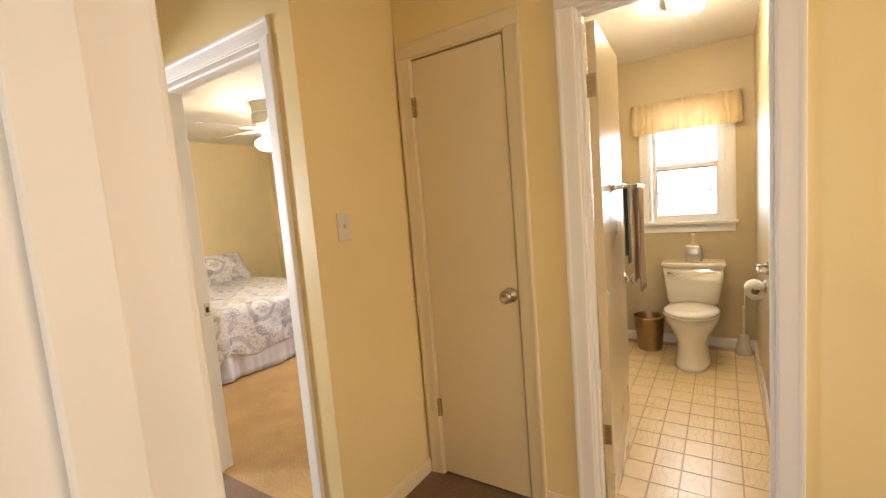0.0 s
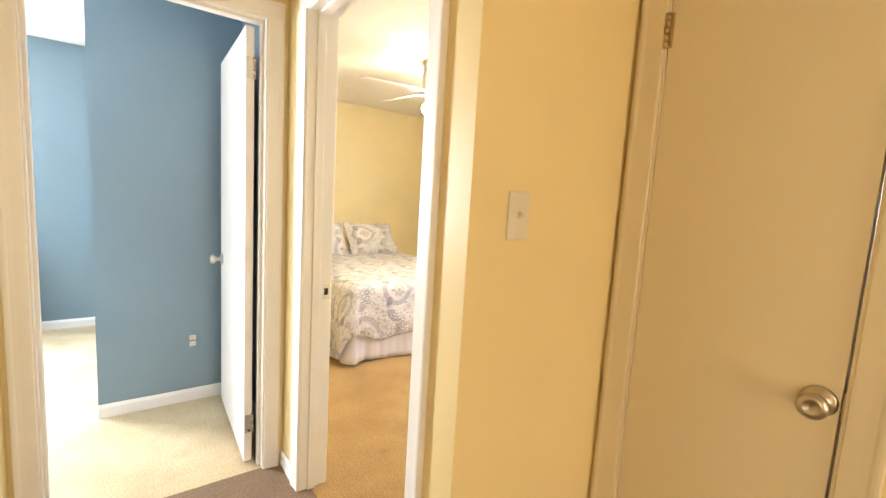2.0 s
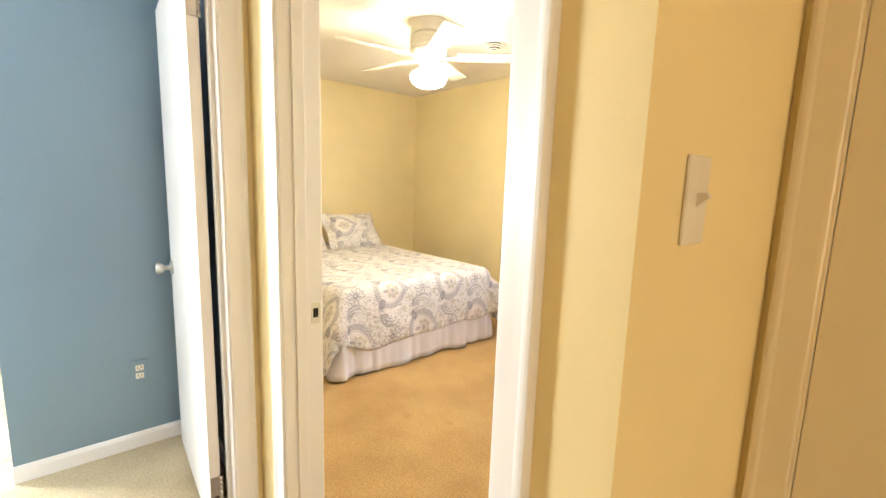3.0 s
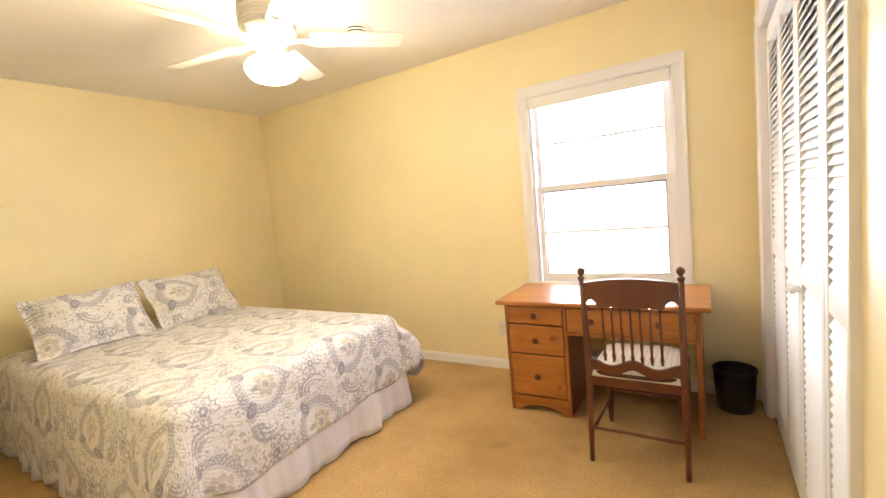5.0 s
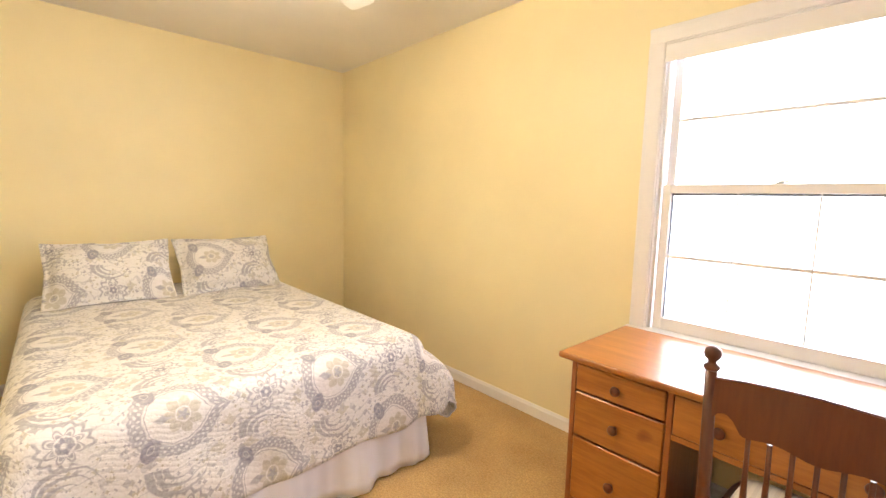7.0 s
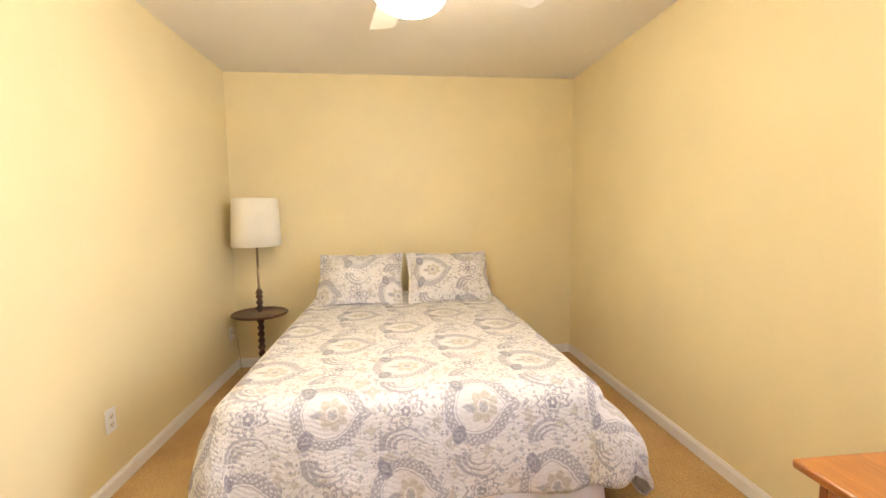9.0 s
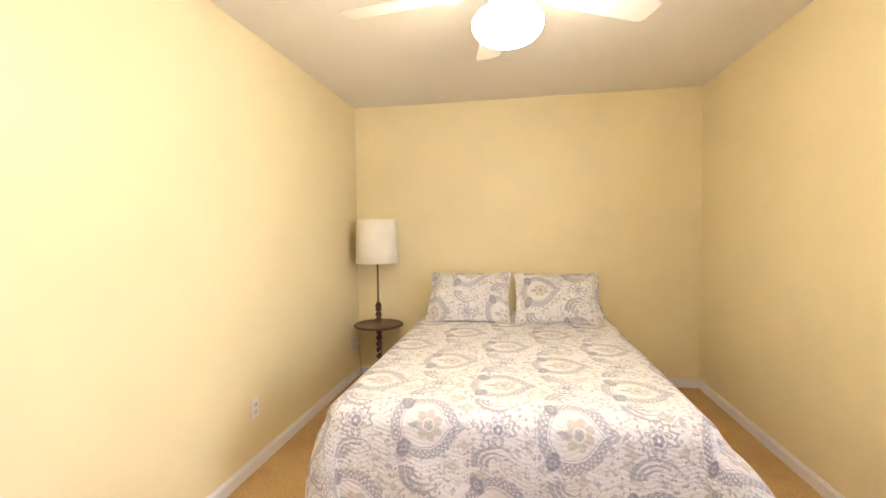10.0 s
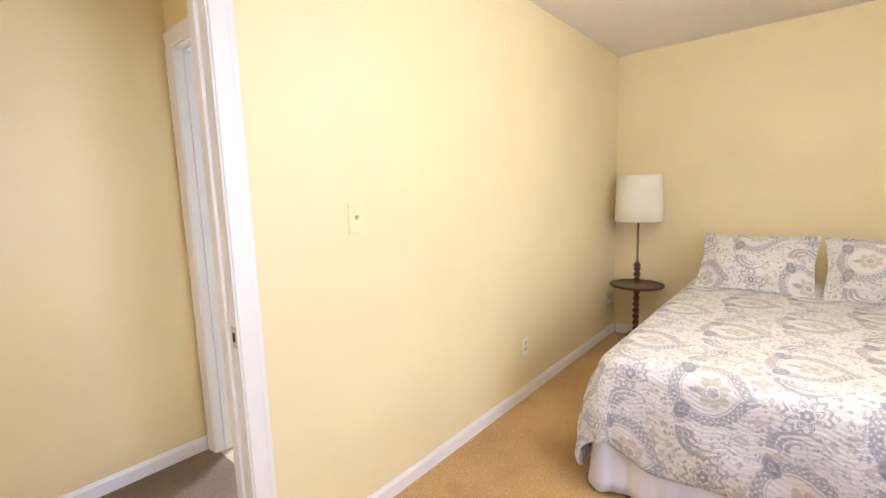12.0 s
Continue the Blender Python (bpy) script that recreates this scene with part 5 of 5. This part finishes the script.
part("core", core, plain("grey_card", (0.30, 0.24, 0.17), 0.9), r)
part("loose_sheet", soft_box(-0.049, -0.0475, -0.050, 0.050, -0.11, -0.012, 0.0005, 1), PAPER_WHITE, r)
g = thing("grab_rail", "short chrome towel rail on the bathroom wall", "towel rail", (BATH_E, 3.33, 0.87))
for y in (-0.11, 0.11):
    part("post", add(tube([(0, y, 0), (-0.055, y, 0.0)], [0.012, 0.009], 14), tube([(0, y, 0), (-0.008, y, 0)], 0.023, 18)), CHROME, g)
part("rail", tube([(-0.052, -0.12, 0), (-0.052, 0.12, 0)], 0.008, 12), CHROME, g)

# towel bar on the open door, with two towels
t = thing("towel_bar", "chrome towel bar fixed to the open bathroom door", "towel bar", (0.066, 2.66, 1.37))
for y in (-0.17, 0.13):
    part("post", add(tube([(0, y, 0), (0.098, y, 0)], [0.011, 0.008], 14), tube([(0, y, 0), (0.008, y, 0)], 0.022, 18)), CHROME, t)
for x in (0.030, 0.092):
    part("bar", tube([(x, -0.18, 0), (x, 0.14, 0)], 0.007, 12), CHROME, t)


def draped(name, label, mat, x, y0, y1, front, back, gap, seed):
    """A towel folded over the bar: front and back falls joined over the top."""
    bm, cols = bmesh.new(), []
    for i in range(17):
        y = y0 + (y1 - y0) * i / 16
        col = []
        for j in range(31):
            f = j / 30
            s = f * (front + back)
            if s < back - 0.015:
                px, z = -gap, -(back - s)
            elif s > back + 0.015:
                px, z = gap, -(s - back)
            else:
                a = (s - back) / 0.015 * math.pi / 2
                px, z = gap * math.sin(a), 0.010 * math.cos(a)
            w = 0.012 * noise.noise((y * 16, z * 3, seed)) * min(1, -min(z, 0) * 6)
            col.append(bm.verts.new((x + px + w, y, 1.378 + z)))
        cols.append(col)
    for a, b in zip(cols, cols[1:]):
        for j in range(30):
            bm.faces.new((a[j], b[j], b[j + 1], a[j + 1])).smooth = True
    ob = part(name, bm, mat)
    so = ob.modifiers.new("thick", "SOLIDIFY")
    so.thickness = 0.006
    return tagged(ob, label, "towel", "towels on the bar")


draped("towel", "tan hand towel hanging from the bar", cloth("tan_terry", (0.42, 0.28, 0.17), 0.95, 260), 0.158, 2.57, 2.70, 0.49, 0.44, 0.015, 1.0)
draped("towel", "black hand towel hanging from the bar", cloth("black_terry", (0.015, 0.014, 0.014), 0.95, 260), 0.096, 2.68, 2.76, 0.38, 0.34, 0.008, 4.0)


# gathered valance over the window
def make_valance():
    ob = thing("valance", "cream gathered valance over the bathroom window", "curtain", (0.226, 4.555, 0))
    m, n, l, p = material("sheer_cream_cotton")
    s = noise_tex(n, l, coords(n, l), 9, 4)
    l.new(ramp(n, l, s, [(0.3, (0.62, 0.46, 0.24)), (0.7, (0.72, 0.56, 0.33))]), p.inputs["Base Color"])
    p.inputs["Roughness"].default_value = 0.9
    tr, mx, out = n.new("ShaderNodeBsdfTranslucent"), n.new("ShaderNodeMixShader"), n["Material Output"]
    tr.inputs[0].default_value = (0.80, 0.62, 0.34, 1)
    mx.inputs[0].default_value = 0.14
    l.new(p.outputs[0], mx.inputs[1]), l.new(tr.outputs[0], mx.inputs[2]), l.new(mx.outputs[0], out.inputs[0])
    bm, cols = bmesh.new(), []
    path = [(-0.385, 0.03), (-0.385, -0.025), (0.385, -0.025), (0.385, 0.03)]
    pts = []
    for (ax, ay), (bx, by) in zip(path, path[1:]):
        k = max(1, int(math.hypot(bx - ax, by - ay) / 0.004))
        pts += [(ax + (bx - ax) * i / k, ay + (by - ay) * i / k) for i in range(k)]
    for i, (x, y) in enumerate(pts):
        col = []
        for j in range(15):
            f = j / 14
            z = 2.045 - 0.245 * f + 0.006 * noise.noise((i * 0.06, 1.0, 0.0)) * f
            amp = 0.004 + 0.010 * f if f > 0.28 else 0.005 if f < 0.10 else 0.002
            ph = math.sin(i * 0.55 + 2.5 * noise.noise((i * 0.03, f * 0.8, 3.0))) * amp
            flare = 1 + 0.035 * max(0.0, f - 0.25)
            col.append(bm.verts.new((x * flare, y + ph - 0.012 * max(0, f - 0.25), z)))
        cols.append(col)
    for a, b in zip(cols, cols[1:]):
        for j in range(14):
            bm.faces.new((a[j], b[j], b[j + 1], a[j + 1])).smooth = True
    part("gathered_cloth", bm, m, ob, "sheer cream cotton in tight gathers")
    part("curtain_rod", tube([(-0.38, 0.03, 2.005), (-0.38, -0.012, 2.005), (0.38, -0.012, 2.005), (0.38, 0.03, 2.005)], 0.006, 8), WHITE, ob)


make_valance()

c = thing("ceiling_light", "square frosted ceiling light in the bathroom", "ceiling light", (0.335, 3.42, 0))
part("base", soft_box(-0.12, 0.10, -0.13, 0.13, CEIL - 0.03, CEIL, 0.004), NICKEL, c)
part("diffuser", soft_box(-0.075, 0.075, -0.10, 0.10, CEIL - 0.085, CEIL - 0.03, 0.018, 4), BATH_GLOW, c, "glowing frosted glass diffuser")

# ---- blue room: end of a dark slatted bench ----
k = thing("slatted_stand", "dark wooden slatted stand against the blue wall", "stand", (-4.78, 0.15, 0))
for x in (-0.10, 0.10):
    for y in (-0.22, 0.22):
        part("post", soft_box(x - 0.019, x + 0.019, y - 0.019, y + 0.019, 0.0, 0.72, 0.004), DARK_WOOD, k)
for z in (0.14, 0.27, 0.40, 0.53, 0.655):
    for x in (-0.10, 0.10):
        part("slat", soft_box(x - 0.010, x + 0.010, -0.201, 0.201, z - 0.022, z + 0.022, 0.003), DARK_WOOD, k)
for y in (-0.22, 0.22):
    part("end_rail", soft_box(-0.081, 0.081, y - 0.010, y + 0.010, 0.60, 0.65, 0.003), DARK_WOOD, k)


# ---- bathroom floor tiles ----
def tile_material():
    m, n, l, p = material("cream_vinyl_tile")
    info = n.new("ShaderNodeObjectInfo")
    v = coords(n, l)
    off = n.new("ShaderNodeVectorMath")
    l.new(v, off.inputs[0])
    comb = n.new("ShaderNodeCombineXYZ")
    mul = n.new("ShaderNodeMath")
    mul.operation = "MULTIPLY"
    mul.inputs[1].default_value = 40.0
    l.new(info.outputs["Random"], mul.inputs[0]), l.new(mul.outputs[0], comb.inputs[0]), l.new(mul.outputs[0], comb.inputs[1])
    l.new(comb.outputs[0], off.inputs[1])
    cloud = noise_tex(n, l, off.outputs[0], 14, 4, 0.6)
    base = ramp(n, l, cloud, [(0.3, (0.80, 0.62, 0.34)), (0.7, (0.86, 0.70, 0.43))])
    w = n.new("ShaderNodeTexWave")
    w.inputs["Scale"].default_value, w.inputs["Distortion"].default_value, w.inputs["Detail"].default_value = 9.0, 9.0, 2.0
    l.new(off.outputs[0], w.inputs["Vector"])
    sprig = ramp(n, l, w.outputs["Fac"], [(0.93, (0, 0, 0)), (0.99, (0.35, 0.35, 0.35))])
    few = ramp(n, l, info.outputs["Random"], [(0.55, (0, 0, 0)), (0.56, (1, 1, 1))])
    c = mixed(n, l, mixed(n, l, 1.0, sprig, few, "MULTIPLY"), base, (0.47, 0.31, 0.13))
    l.new(c, p.inputs["Base Color"])
    p.inputs["Roughness"].default_value = 0.3
    bump(n, l, p, cloud, 0.06, 0.002)
    return m


TILE = tile_material()
floor_bath = bpy.data.objects["floor_bath"]
PITCH_X, PITCH_Y = 0.122, 0.152
tile_mesh = bpy.data.meshes.new("tile")
bm = soft_box(-PITCH_X / 2 + 0.003, PITCH_X / 2 - 0.003, -PITCH_Y / 2 + 0.003, PITCH_Y / 2 - 0.003, -0.004, 0.0, 0.001, 1)
bm.to_mesh(tile_mesh)
bm.free()
tile_mesh.materials.append(TILE)
iy = 0
while 2.215 + PITCH_Y * (iy + 1) < NORTH + 0.05:
    for ix in range(9):
        x, y = BATH_W - 0.03 + PITCH_X * (ix + 0.5), 2.215 + PITCH_Y * (iy + 0.5)
        if x - PITCH_X / 2 < BATH_E:
            o = new("tile", tile_mesh)
            o.parent = floor_bath
            o.matrix_basis = Matrix.Translation((x, y, 0))
    iy += 1
